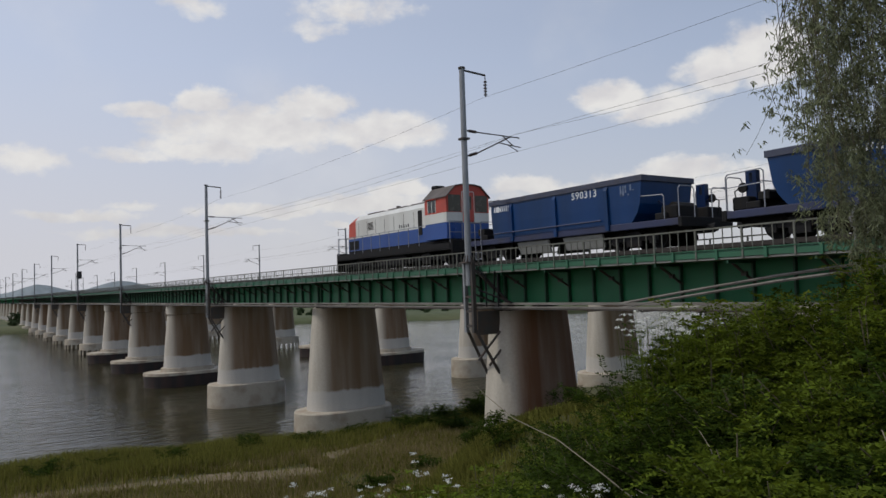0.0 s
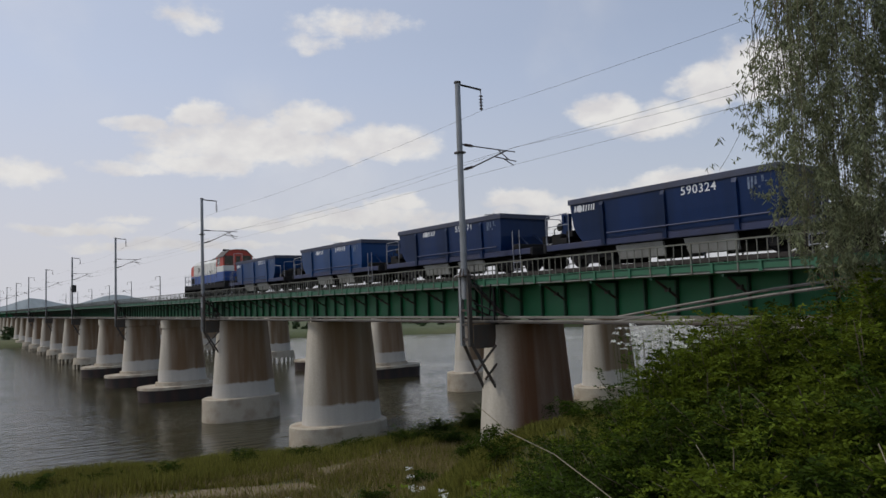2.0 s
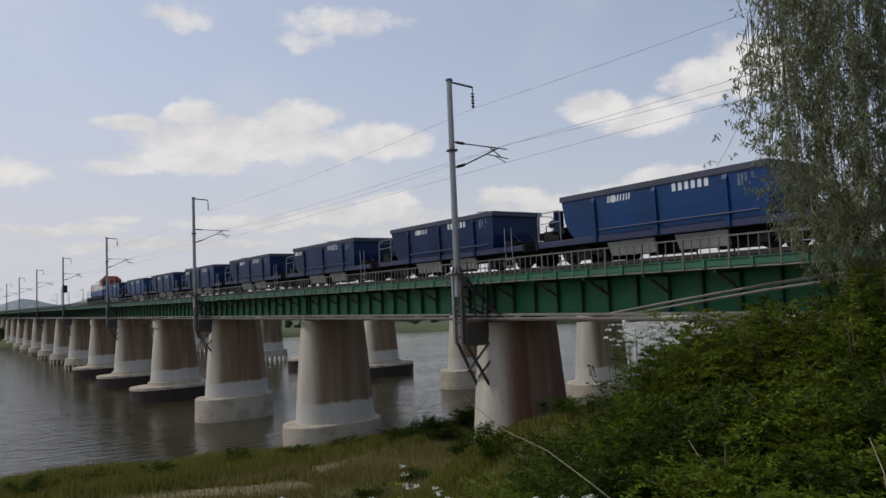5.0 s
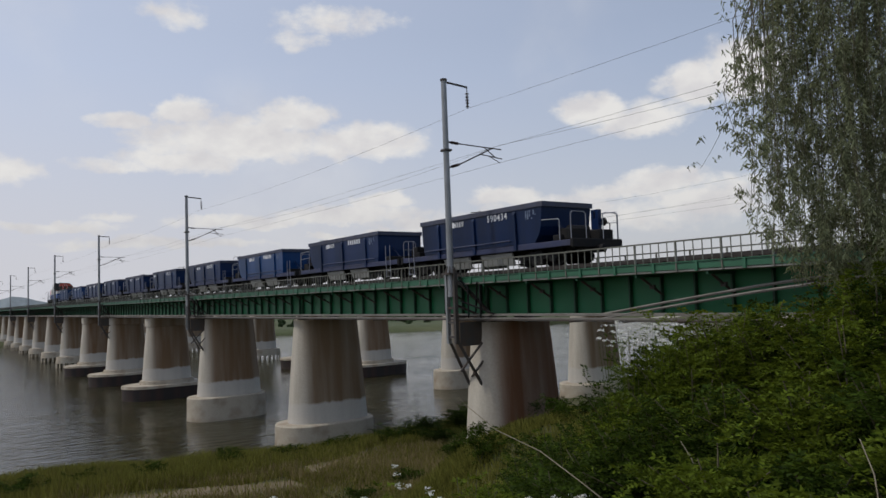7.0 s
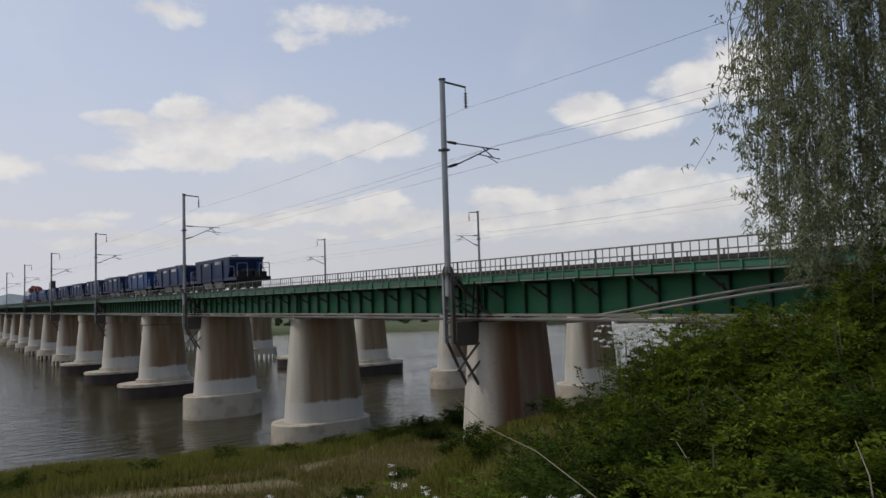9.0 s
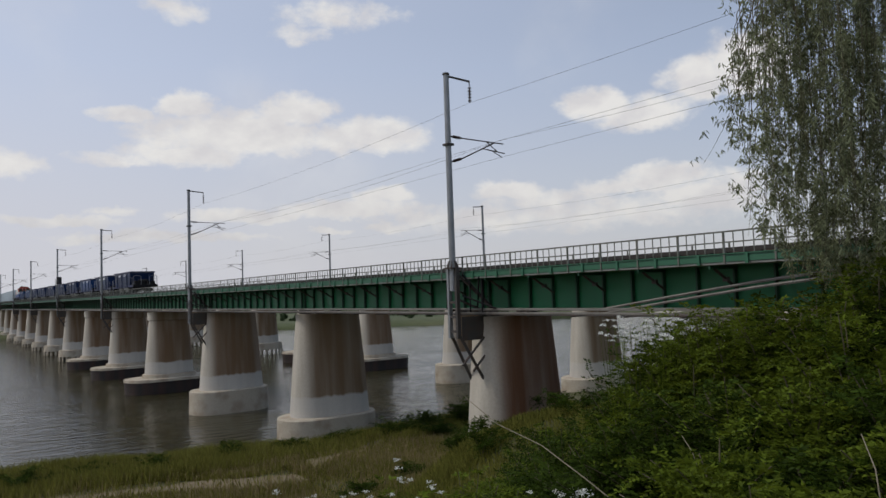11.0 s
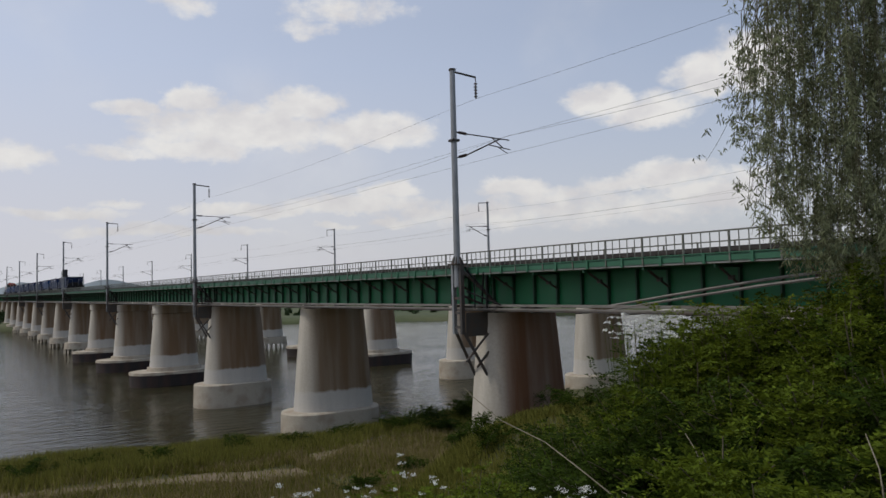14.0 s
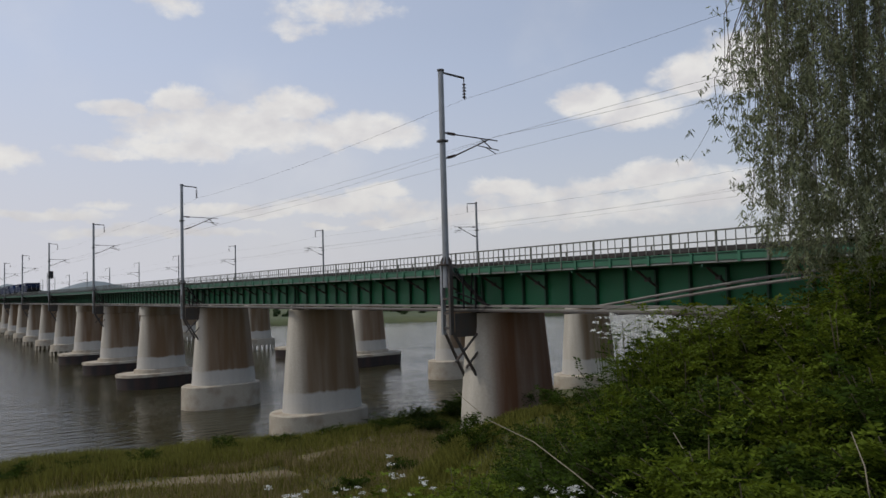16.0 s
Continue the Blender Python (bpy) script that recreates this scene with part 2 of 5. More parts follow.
def water_mat():
    m = bpy.data.materials.new("river_water")
    m.use_nodes = True
    nt = m.node_tree
    N = nt.nodes.new
    b = nt.nodes["Principled BSDF"]
    b.inputs["Base Color"].default_value = (0.036, 0.032, 0.015, 1)
    b.inputs["Roughness"].default_value = 0.09
    b.inputs["IOR"].default_value = 1.33
    b.inputs["Specular IOR Level"].default_value = 0.36
    b.inputs["Specular Tint"].default_value = (1.0, 0.96, 0.87, 1)
    co = N("ShaderNodeTexCoord")
    mp = N("ShaderNodeMapping")
    mp.inputs["Scale"].default_value = (0.4, 1.1, 1)
    mp.inputs["Rotation"].default_value = (0, 0, 0.5)
    link(nt, co.outputs["Object"], mp.inputs[0])
    a, c = N("ShaderNodeTexNoise"), N("ShaderNodeTexNoise")
    a.inputs["Scale"].default_value, a.inputs["Detail"].default_value = 1.1, 5
    c.inputs["Scale"].default_value, c.inputs["Detail"].default_value = 0.09, 3
    link(nt, mp.outputs[0], a.inputs["Vector"])
    link(nt, mp.outputs[0], c.inputs["Vector"])
    mu = N("ShaderNodeMath")
    mu.operation = "MULTIPLY"
    link(nt, a.outputs[0], mu.inputs[0])
    link(nt, c.outputs[0], mu.inputs[1])
    bp = N("ShaderNodeBump")
    bp.inputs["Strength"].default_value, bp.inputs["Distance"].default_value = 1.0, 0.32
    link(nt, mu.outputs[0], bp.inputs["Height"])
    link(nt, bp.outputs[0], b.inputs["Normal"])
    return m


CONCRETE = pier_mat("pier_concrete", (0.165, 0.108, 0.055), (0.175, 0.094, 0.042))
RUSTY_CONCRETE = pier_mat("rust_run_pier_concrete", (0.15, 0.06, 0.021), (0.145, 0.057, 0.02))
PLINTH = mat("plinth_concrete", (0.43, 0.38, 0.30), 0.9, 0, 0.2, 0.8, 0.4, 12, (0.24, 0.18, 0.12), 0.7)
CAISSON = mat("wet_dark_concrete", (0.022, 0.018, 0.016), 0.75, 0, 0.3, 0.8, 0.4, 9, (0.075, 0.035, 0.026), 0.6, True)
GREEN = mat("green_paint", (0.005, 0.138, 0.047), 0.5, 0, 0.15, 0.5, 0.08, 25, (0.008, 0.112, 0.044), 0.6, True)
# darker green than the girder webs, for stiffeners, bracket arms and braces
GREEN_DARK = mat("darker_green_paint_steel", (0.009, 0.062, 0.03), 0.55, 0, 0.2, 0.8, 0.08, 25, (0.03, 0.04, 0.03), 0.5)
# girder green made paler: the skylight on the edge beam is painted in
LITGREEN = mat("lit_green_edge_paint", (0.03, 0.13, 0.07), 0.5, 0, 0.2, 0.6, 0.08, 25, (0.025, 0.095, 0.05), 0.7)
RAILING = mat("weathered_steel_rail", (0.15, 0.155, 0.13), 0.55, 0.3, 0.2, 1.5, 0.1, 30, (0.10, 0.075, 0.05), 0.4)
DUCT = mat("pale_cable_duct", (0.19, 0.178, 0.158), 0.7, 0, 0.2, 1.0, 0.15, 20, (0.10, 0.085, 0.07), 0.6)
STEEL = mat("galvanised_mast_steel", (0.27, 0.28, 0.29), 0.5, 0.35, 0.15, 1.2, 0.05, 40, (0.17, 0.17, 0.16), 0.5)
DARKSTEEL = mat("dark_rusty_steel", (0.06, 0.055, 0.05), 0.7, 0.2, 0.3, 2.0, 0.15, 30, (0.10, 0.06, 0.04), 0.5)
INSUL = mat("brown_porcelain", (0.05, 0.035, 0.03), 0.25, 0, 0.1, 5, 0, 40)
WIRE = mat("dull_copper_wire", (0.10, 0.09, 0.085), 0.5, 0.4, 0.1, 5, 0, 40)
SLEEPER = mat("creosoted_sleepers", (0.032, 0.027, 0.023), 0.9, 0, 0.3, 3, 0.4, 25)
RAILSTEEL = mat("running_rail_steel", (0.18, 0.13, 0.10), 0.5, 0.6, 0.2, 3, 0.1, 30)
BLUE = mat("wagon_blue_paint", (0.003, 0.017, 0.068), 0.4, 0, 0.2, 0.7, 0.06, 20, (0.002, 0.009, 0.03), 0.8, True, per_object=0.12, spec=0.25)
# wagon blue with the gloss of the sky painted in as a brighter base
SHEENBLUE = mat("sky_sheen_wagon_blue_paint", (0.003, 0.038, 0.14), 0.38, 0, 0.2, 0.7, 0.06, 20, (0.002, 0.024, 0.078), 0.8, True, spec=0.35)
BLUESILL = mat("dusty_blue_sill", (0.022, 0.03, 0.08), 0.6, 0, 0.2, 1.2, 0.1, 20, (0.032, 0.032, 0.05), 0.6)
RIM = mat("worn_wagon_rim", (0.05, 0.058, 0.095), 0.7, 0.0, 0.3, 3, 0.2, 25, (0.05, 0.045, 0.05), 0.5)
BLACK = mat("grimy_black_underframe", (0.009, 0.009, 0.01), 0.8, 0.0, 0.3, 3, 0.2, 25, (0.024, 0.02, 0.016), 0.5, spec=0.25)
GREYDOOR = mat("dusty_grey_hopper_door", (0.27, 0.27, 0.25), 0.8, 0, 0.2, 1.5, 0.2, 20, (0.14, 0.13, 0.11), 0.5)
FADED = mat("faded_white_paint", (0.16, 0.2, 0.28), 0.7, 0, 0.3, 6, 0.05, 30, (0.03, 0.05, 0.1), 0.9)
WHITE = mat("white_marking_paint", (0.72, 0.73, 0.74), 0.6, 0, 0.12, 3, 0.05, 30, (0.45, 0.47, 0.52), 0.5)
HANDRAIL = mat("grey_handrail", (0.24, 0.25, 0.28), 0.5, 0.2, 0.15, 3, 0.05, 30)
LOCOWHITE = mat("loco_pale_grey_paint", (0.62, 0.62, 0.58), 0.5, 0, 0.1, 0.8, 0.05, 25, (0.42, 0.40, 0.36), 0.5, True)
LOCOBLUE = mat("loco_blue_paint", (0.016, 0.066, 0.26), 0.45, 0, 0.12, 0.8, 0.05, 25, (0.02, 0.05, 0.2), 0.5, True)
LOCORED = mat("loco_red_paint", (0.48, 0.06, 0.035), 0.5, 0, 0.12, 0.8, 0.05, 25, (0.26, 0.05, 0.035), 0.5)
LOCOROOF = mat("sooty_loco_roof", (0.10, 0.085, 0.075), 0.75, 0, 0.25, 1.5, 0.15, 25, (0.05, 0.04, 0.035), 0.6)
DUSTGLASS = mat("dusty_olive_cab_glass", (0.05, 0.045, 0.03), 0.25, 0, 0.2, 3, 0.03, 20, (0.08, 0.05, 0.035), 0.5)
GLASS = mat("dark_cab_glass", (0.02, 0.025, 0.025), 0.08, 0, 0.1, 3, 0, 20)
SIGNALBLACK = mat("signal_black", (0.015, 0.015, 0.015), 0.6, 0, 0.1, 3, 0, 20)
GRASSLAND = mat("grassy_earth", (0.055, 0.056, 0.014), 0.95, 0, 0.4, 0.22, 0.6, 5, (0.15, 0.12, 0.065), 0.35)
SOIL = mat("dry_path_soil", (0.19, 0.145, 0.088), 0.95, 0, 0.35, 1.4, 0.6, 12, (0.11, 0.095, 0.045), 0.9)
FARLAND = mat("far_bank_meadow", (0.06, 0.078, 0.03), 0.95, 0, 0.35, 0.03, 0.3, 0.4, (0.14, 0.13, 0.06), 0.5)
SAND = mat("pale_sandbank", (0.42, 0.38, 0.31), 0.95, 0, 0.2, 0.05, 0.2, 0.6, (0.26, 0.25, 0.17), 0.5)
# aerial haze is mixed into this pale blue-grey base colour
HILL = mat("haze_tinted_wooded_hill", (0.24, 0.275, 0.285), 1.0, 0, 0.2, 0.02, 0.2, 0.12)
BARK = mat("willow_bark", (0.10, 0.085, 0.065), 0.9, 0, 0.35, 3, 0.6, 18)
TWIG = mat("brown_green_twig", (0.09, 0.075, 0.04), 0.8, 0, 0.2, 3, 0.1, 18)
DEADTWIG = mat("bleached_dead_stem", (0.22, 0.19, 0.13), 0.85, 0, 0.2, 3, 0.2, 18)
WILLOW = leaf_mat("willow_leaf", (0.17, 0.188, 0.105), 0.45, 0.5)
LOCUST = leaf_mat("locust_leaf", (0.032, 0.054, 0.006), 0.3, 0.6)
LOCUST2 = leaf_mat("fresh_locust_leaf", (0.078, 0.108, 0.010), 0.34, 0.5)
WEED = leaf_mat("weed_leaf", (0.09, 0.125, 0.013), 0.3, 0.5)
GRASS = leaf_mat("river_grass", (0.158, 0.158, 0.034), 0.3, 0.45)
DRYGRASS = leaf_mat("dry_grass", (0.25, 0.20, 0.095), 0.25, 0.35)
FLOWER = leaf_mat("white_petal", (0.75, 0.75, 0.70), 0.3, 0.1)
FARTREE = leaf_mat("far_tree_leaf", (0.05, 0.075, 0.035), 0.2, 0.35)
WATER = water_mat()


# ---- mesh helpers ----
def quad_box(bm, x0, x1, y0, y1, z0, z1):
    v = [bm.verts.new((x, y, z)) for z in (z0, z1) for x, y in ((x0, y0), (x1, y0), (x1, y1), (x0, y1))]
    for f in ((3, 2, 1, 0), (4, 5, 6, 7), (0, 1, 5, 4), (1, 2, 6, 5), (2, 3, 7, 6), (3, 0, 4, 7)):
        bm.faces.new([v[i] for i in f])
    return v


def bevelled(bm, w=0.02, seg=1):
    bmesh.ops.bevel(bm, geom=bm.edges[:], offset=w, segments=seg, affect="EDGES", profile=0.5)
    return bm


def box(x0, x1, y0, y1, z0, z1, bevel=0.0):
    bm = bmesh.new()
    quad_box(bm, x0, x1, y0, y1, z0, z1)
    return bevelled(bm, bevel) if bevel else bm


def tube(bm, a, b, r0, r1=None, n=8):
    """A round bar from a to b with closed ends."""
    r1 = r0 if r1 is None else r1
    a, b = Vector(a), Vector(b)
    q = (b - a).to_track_quat("Z", "Y")
    rings = []
    for p, r in ((a, r0), (b, r1)):
        rings.append([bm.verts.new(p + q @ Vector((r * math.cos(2 * math.pi * i / n), r * math.sin(2 * math.pi * i / n), 0))) for i in range(n)])
    for i in range(n):
        bm.faces.new((rings[0][i], rings[0][(i + 1) % n], rings[1][(i + 1) % n], rings[1][i]))
    bm.faces.new(rings[0][::-1])
    bm.faces.new(rings[1])
    return bm


def bar(a, b, r0, r1=None, n=8):
    return tube(bmesh.new(), a, b, r0, r1, n)


def path_tube(points, r, n=6):
    bm = bmesh.new()
    for a, b in zip(points, points[1:]):
        tube(bm, a, b, r, None, n)
    return bm


def extrude_profile(points, axis, lo, hi):
    """A closed outline (in the two other axes, in order) drawn out along an axis."""
    bm = bmesh.new()
    def place(p, t):
        return {"x": (t, p[0], p[1]), "y": (p[0], t, p[1]), "z": (p[0], p[1], t)}[axis]
    a = [bm.verts.new(place(p, lo)) for p in points]
    b = [bm.verts.new(place(p, hi)) for p in points]
    k = len(points)
    for i in range(k):
        bm.faces.new((a[i], a[(i + 1) % k], b[(i + 1) % k], b[i]))
    bm.faces.new(a[::-1])
    bm.faces.new(b)
    bmesh.ops.recalc_face_normals(bm, faces=bm.faces[:])
    return bm


def stadium(half_len, r, n=10):
    """Outline with two round ends, long along x."""
    c = half_len - r
    out = []
    for i in range(n + 1):
        a = -math.pi / 2 + math.pi * i / n
        out.append((c + r * math.cos(a), r * math.sin(a)))
    for i in range(n + 1):
        a = math.pi / 2 + math.pi * i / n
        out.append((-c + r * math.cos(a), r * math.sin(a)))
    return out


def loft(rings):
    """Rings of equal length: lists of (x, y, z). Closed top and bottom."""
    bm = bmesh.new()
    vs = [[bm.verts.new(p) for p in ring] for ring in rings]
    k = len(vs[0])
    for a, b in zip(vs, vs[1:]):
        for i in range(k):
            bm.faces.new((a[i], a[(i + 1) % k], b[(i + 1) % k], b[i]))
    bm.faces.new(vs[0][::-1])
    bm.faces.new(vs[-1])
    return bm


def stadium_loft(levels, n=10):
    """levels: (z, half length, radius)."""
    return loft([[(x, y, z) for x, y in stadium(h, r, n)] for z, h, r in levels])


def mesh_of(bm, name, material, smooth=False):
    me = bpy.data.meshes.new(name)
    bm.to_mesh(me)
    bm.free()
    for m in material if isinstance(material, (list, tuple)) else (material,):
        me.materials.append(m)
    if smooth:
        for p in me.polygons:
            p.use_smooth = True
        me.set_sharp_from_angle(angle=radians(40))
    return me


def part(name, bm, material, parent=None, label="", smooth=False):
    ob = new(name, mesh_of(bm, name, material, smooth))
    ob.parent = parent
    return tagged(ob, label) if label else ob


def piece(name, me, parent, loc, rz=0.0):
    """Another piece on a shared mesh."""
    ob = new(name, me)
    ob.parent = parent
    ob.location, ob.rotation_euler = loc, (0, 0, rz)
    return ob


def thing(name, label, category, group="", kind=""):
    return tagged(new(name), label, category, group, kind)


def card_cloud(name, pos, along, side, length, width, material, fold=0.25):
    """Many small folded leaves as one mesh. pos, along and side are n x 3 arrays; each leaf is a diamond of four corners, folded on its rib."""
    n = len(pos)
    up = np.cross(along, side)
    L, W = length[:, None], width[:, None]
    a = pos
    b = pos + along * L * 0.45 + side * W * 0.5 + up * W * fold
    c = pos + along * L
    d = pos + along * L * 0.45 - side * W * 0.5 + up * W * fold
    verts = np.stack((a, b, c, d), 1).reshape(-1, 3)
    k = np.arange(n)[:, None] * 4
    tris = np.concatenate((k + np.array([[0, 1, 2]]), k + np.array([[0, 2, 3]])), 1).reshape(-1, 3)
    me = bpy.data.meshes.new(name)
    me.vertices.add(len(verts))
    me.vertices.foreach_set("co", verts.astype(np.float32).ravel())
    me.loops.add(len(tris) * 3)
    me.loops.foreach_set("vertex_index", tris.astype(np.int32).ravel())
    me.polygons.add(len(tris))
    me.polygons.foreach_set("loop_start", np.arange(len(tris), dtype=np.int32) * 3)
    me.polygons.foreach_set("loop_total", np.full(len(tris), 3, dtype=np.int32))
    me.update(calc_edges=True)
    me.materials.append(material)
    return me


def unit(v):
    return v / np.maximum(np.linalg.norm(v, axis=1, keepdims=True), 1e-9)


RNG = np.random.default_rng(7)

# ---- plan: the line runs along y, its track at x = 22.4; the eye is at the origin ----
TRACK_X, RAIL_Z, WATER_Z = 22.4, 1.12, -10.1
TRAIN_Z = RAIL_Z - 0.27
PIER_Y0, SPAN = 26.6, 20.0
BACK_X, BACK_Y0 = 50.0, 27.4


# ---- ground and water ----
def ground_height(x, y):
    """Riverside flat under an embankment on which the camera stands; the railway bank rises on the right."""
    # crest line of the embankment, as y over x
    crest = 1.5 + 0.33 * max(0.0, min(x, 24.0)) 
    top = -1.7 + 0.5 * min(1.0, max(0.0, (x - 4) / 14.0))
    run = y - crest
    flat = -8.75 - 0.012 * max(0.0, y - 20)
    fall = 1.75 + 1.15 * min(1.0, max(0.0, (x - 8) / 12.0))
    z = top if run < 0 else max(flat, top - run / fall)
    # made-up ground round the foot of the first pier
    z += 0.95 * math.exp(-((x - 19.0) ** 2 + (y - 24.0) ** 2) / 18.0)
    # shore
    shore = 47.0 + 3.2 * min(1.0, max(0.0, (18 - x) / 12.0)) + 1.4 * math.sin(x * 0.16) + 0.12 * max(0.0, x - 20) + 0.0012 * x * x
    if y > shore - 7:
        z = min(z, -9.05 - (y - shore + 7) * 0.19)
    z += 0.22 * noise.noise(Vector((x * 0.16, y * 0.16, 0))) + 0.09 * noise.noise(Vector((x * 0.7, y * 0.7, 3)))
    return max(z, -14.0)


def build_ground():
    xs = np.concatenate((np.linspace(-60, -8, 22), np.linspace(-6, 44, 76), np.linspace(47, 140, 20)))
    ys = np.concatenate((np.linspace(-60, -6, 14), np.linspace(-4, 60, 96), np.linspace(64, 80, 3)))
    bm = bmesh.new()
    grid = [[bm.verts.new((x, y, ground_height(float(x), float(y)))) for x in xs] for y in ys]
    for j in range(len(ys) - 1):
        for i in range(len(xs) - 1):
            bm.faces.new((grid[j][i], grid[j][i + 1], grid[j + 1][i + 1], grid[j + 1][i]))
    # the sheet reaches the horizon: outer skirt under the water and behind
    far = 4000
    ring_in = [grid[0][0], grid[0][-1], grid[-1][-1], grid[-1][0]]
    out = [bm.verts.new(p) for p in ((-far, -far, -9), (far, -far, -9), (far, far, -14), (-far, far, -14))]
    edges = [grid[0], [r[-1] for r in grid], grid[-1][::-1], [r[0] for r in grid][::-1]]
    for k in range(4):
        e = edges[k]
        mids = [bm.verts.new(tuple(np.array(out[k].co) * (1 - i / (len(e) - 1)) + np.array(out[(k + 1) % 4].co) * (i / (len(e) - 1)))) if 0 < i < len(e) - 1 else None for i in range(len(e))]
        mids[0], mids[-1] = out[k], out[(k + 1) % 4]
        for i in range(len(e) - 1):
            bm.faces.new((e[i], mids[i], mids[i + 1], e[i + 1]))
    bmesh.ops.recalc_face_normals(bm, faces=bm.faces[:])
    g = part("ground", bm, GRASSLAND, None, "", True)
    tagged(g, "green and dry grassy riverbank sloping to the water", "riverbank", kind="structure")


build_ground()

bm = bmesh.new()
vs = [bm.verts.new(p) for p in ((-3000, 30, WATER_Z), (3000, 30, WATER_Z), (3000, 3800, WATER_Z), (-3000, 3800, WATER_Z))]
bm.faces.new(vs)
tagged(part("water", bm, WATER), "dark rippled river water under the bridge", "river", kind="structure")


def strip_land(name, outline_in, depth_y, z, material, label, category):
    """Low far land: a bank line (x, y) points going right, filled away from the eye."""
    bm = bmesh.new()
    rows = []
    for dz, dy in ((WATER_Z - 0.5, -1.5), (z * 0.4 + WATER_Z * 0.6, 0.0), (z, 6.0), (z, depth_y)):
        rows.append([bm.verts.new((x + (0 if dy < 100 else x * 2), y + dy + 2.5 * noise.noise(Vector((x * 0.06, y * 0.06, dy)))
                                   , dz + 0.3 * noise.noise(Vector((x * 0.1, dy, 1))))) for x, y in outline_in])
    for a, b in zip(rows, rows[1:]):
        for i in range(len(a) - 1):
            bm.faces.new((a[i], a[i + 1], b[i + 1], b[i]))
    ob = part(name, bm, material, None, "", True)
    return tagged(ob, label, category, kind="structure")


def far_bank_line(x):
    """The far shore, y over x."""
    if x < 40:
        return 262.0
    return 262.0 - 75.0 * min(1.0, (x - 40) / 85.0) - 0.2 * max(0.0, x - 125)


strip_land("far_bank", [(x, far_bank_line(x)) for x in range(-700, 701, 7)], 3300.0, -8.2, FARLAND,
           "low green meadow bank across the river", "riverbank")


# ---- bridge ----
def i_beam(x, y0, y1):
    return extrude_profile([(x - 0.2, -0.86), (x + 0.2, -0.86), (x + 0.2, -0.82), (x + 0.012, -0.82), (x + 0.012, 0.52), (x + 0.2, 0.52),
                            (x + 0.2, 0.56), (x - 0.2, 0.56), (x - 0.2, 0.52), (x - 0.012, 0.52), (x - 0.012, -0.82), (x - 0.2, -0.82)], "y", y0, y1)


def bars(name, pairs, r, material, parent, n=6, label=""):
    """Round bars, each a part of its own."""
    return [part(name, bar(a, b, r, None, n), material, parent, label) for a, b in pairs]


def build_span():
    """One plate-girder span, 20 m along y from its own origin; x = 0 at the track."""
    s = thing("bridge_span", "green painted steel plate girder railway span with walkway brackets", "bridge span", "spans of the near bridge")
    for x in (-1.15, 1.15):
        part("girder", i_beam(x, 0.06, SPAN - 0.06), GREEN, s)
    st = bmesh.new()
    quad_box(st, -0.155, 0, -0.03, 0.03, -0.82, 0.52)
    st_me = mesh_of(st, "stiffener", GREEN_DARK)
    strut = bmesh.new()
    tube(strut, (-1.15, 0, 0.42), (-0.03, 0, -0.2), 0.045, None, 6)
    quad_box(strut, -0.62, -0.5, -0.09, 0.09, 0.02, 0.16)
    strut_me = mesh_of(strut, "strut", DARKSTEEL)
    arm = bmesh.new()
    quad_box(arm, -1.42, 0, -0.04, 0.04, 0.42, 0.52)
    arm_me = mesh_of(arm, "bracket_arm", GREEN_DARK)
    n = 14
    for i in range(n + 1):
        y = 0.25 + (SPAN - 0.5) * i / n
        piece("stiffener", st_me, s, (-1.165, y, 0))
        if i % 2:
            piece("bracket_arm", arm_me, s, (-1.165, y, 0))
            piece("strut", strut_me, s, (-1.165, y, 0))
    # cross frames between the girders
    for i in range(6):
        y = 1.0 + 3.6 * i
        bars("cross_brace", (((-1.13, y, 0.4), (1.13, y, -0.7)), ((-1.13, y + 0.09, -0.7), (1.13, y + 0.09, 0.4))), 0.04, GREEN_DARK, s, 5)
    # walkway plates with their upturned green edge strip
    for sgn in (-1, 1):
        e = sgn * 2.62
        part("walkway", box(min(e, sgn * 1.36), max(e, sgn * 1.36), 0.03, SPAN - 0.03, 0.54, 0.6), GREYDOOR, s)
        part("edge_beam", box(e - 0.03, e + 0.03, 0.03, SPAN - 0.03, 0.605, 0.83, 0.01), LITGREEN, s, "green edge beam under the railing")
        part("edge_lip", box(e - 0.07, e + 0.045, 0.03, SPAN - 0.03, 0.835, 0.865), LITGREEN, s)
    clip = bmesh.new()
    quad_box(clip, -0.05, 0, -0.05, 0.05, 0.54, 0.85)
    clip_me = mesh_of(clip, "edge_clip", LITGREEN)
    for i in range(12):
        piece("edge_clip", clip_me, s, (-2.655, 0.9 + i * 1.655, 0))
    # sleepers carrying the rails, resting on the girders
    sl = box(-1.3, 1.3, -0.115, 0.115, 0.562, 0.96, 0.012)
    sl_me = mesh_of(sl, "sleeper", SLEEPER)
    for i in range(33):
        piece("sleeper", sl_me, s, (0, 0.3 + i * 0.605, 0))
    for x in (-0.75, 0.75):
        prof = [(-0.065, 0.961), (0.065, 0.961), (0.065, 0.98), (0.012, 0.99), (0.012, 1.075), (0.036, 1.085), (0.036, RAIL_Z), (-0.036, RAIL_Z), (-0.036, 1.085), (-0.012, 1.075), (-0.012, 0.99), (-0.065, 0.98)]
        part("rail", extrude_profile([(x + a, b) for a, b in prof], "y", 0, SPAN), RAILSTEEL, s)
        part("guard_timber", box(x * 1.62 - 0.08, x * 1.62 + 0.08, 0, SPAN, 0.962, 1.11, 0.01), SLEEPER, s)
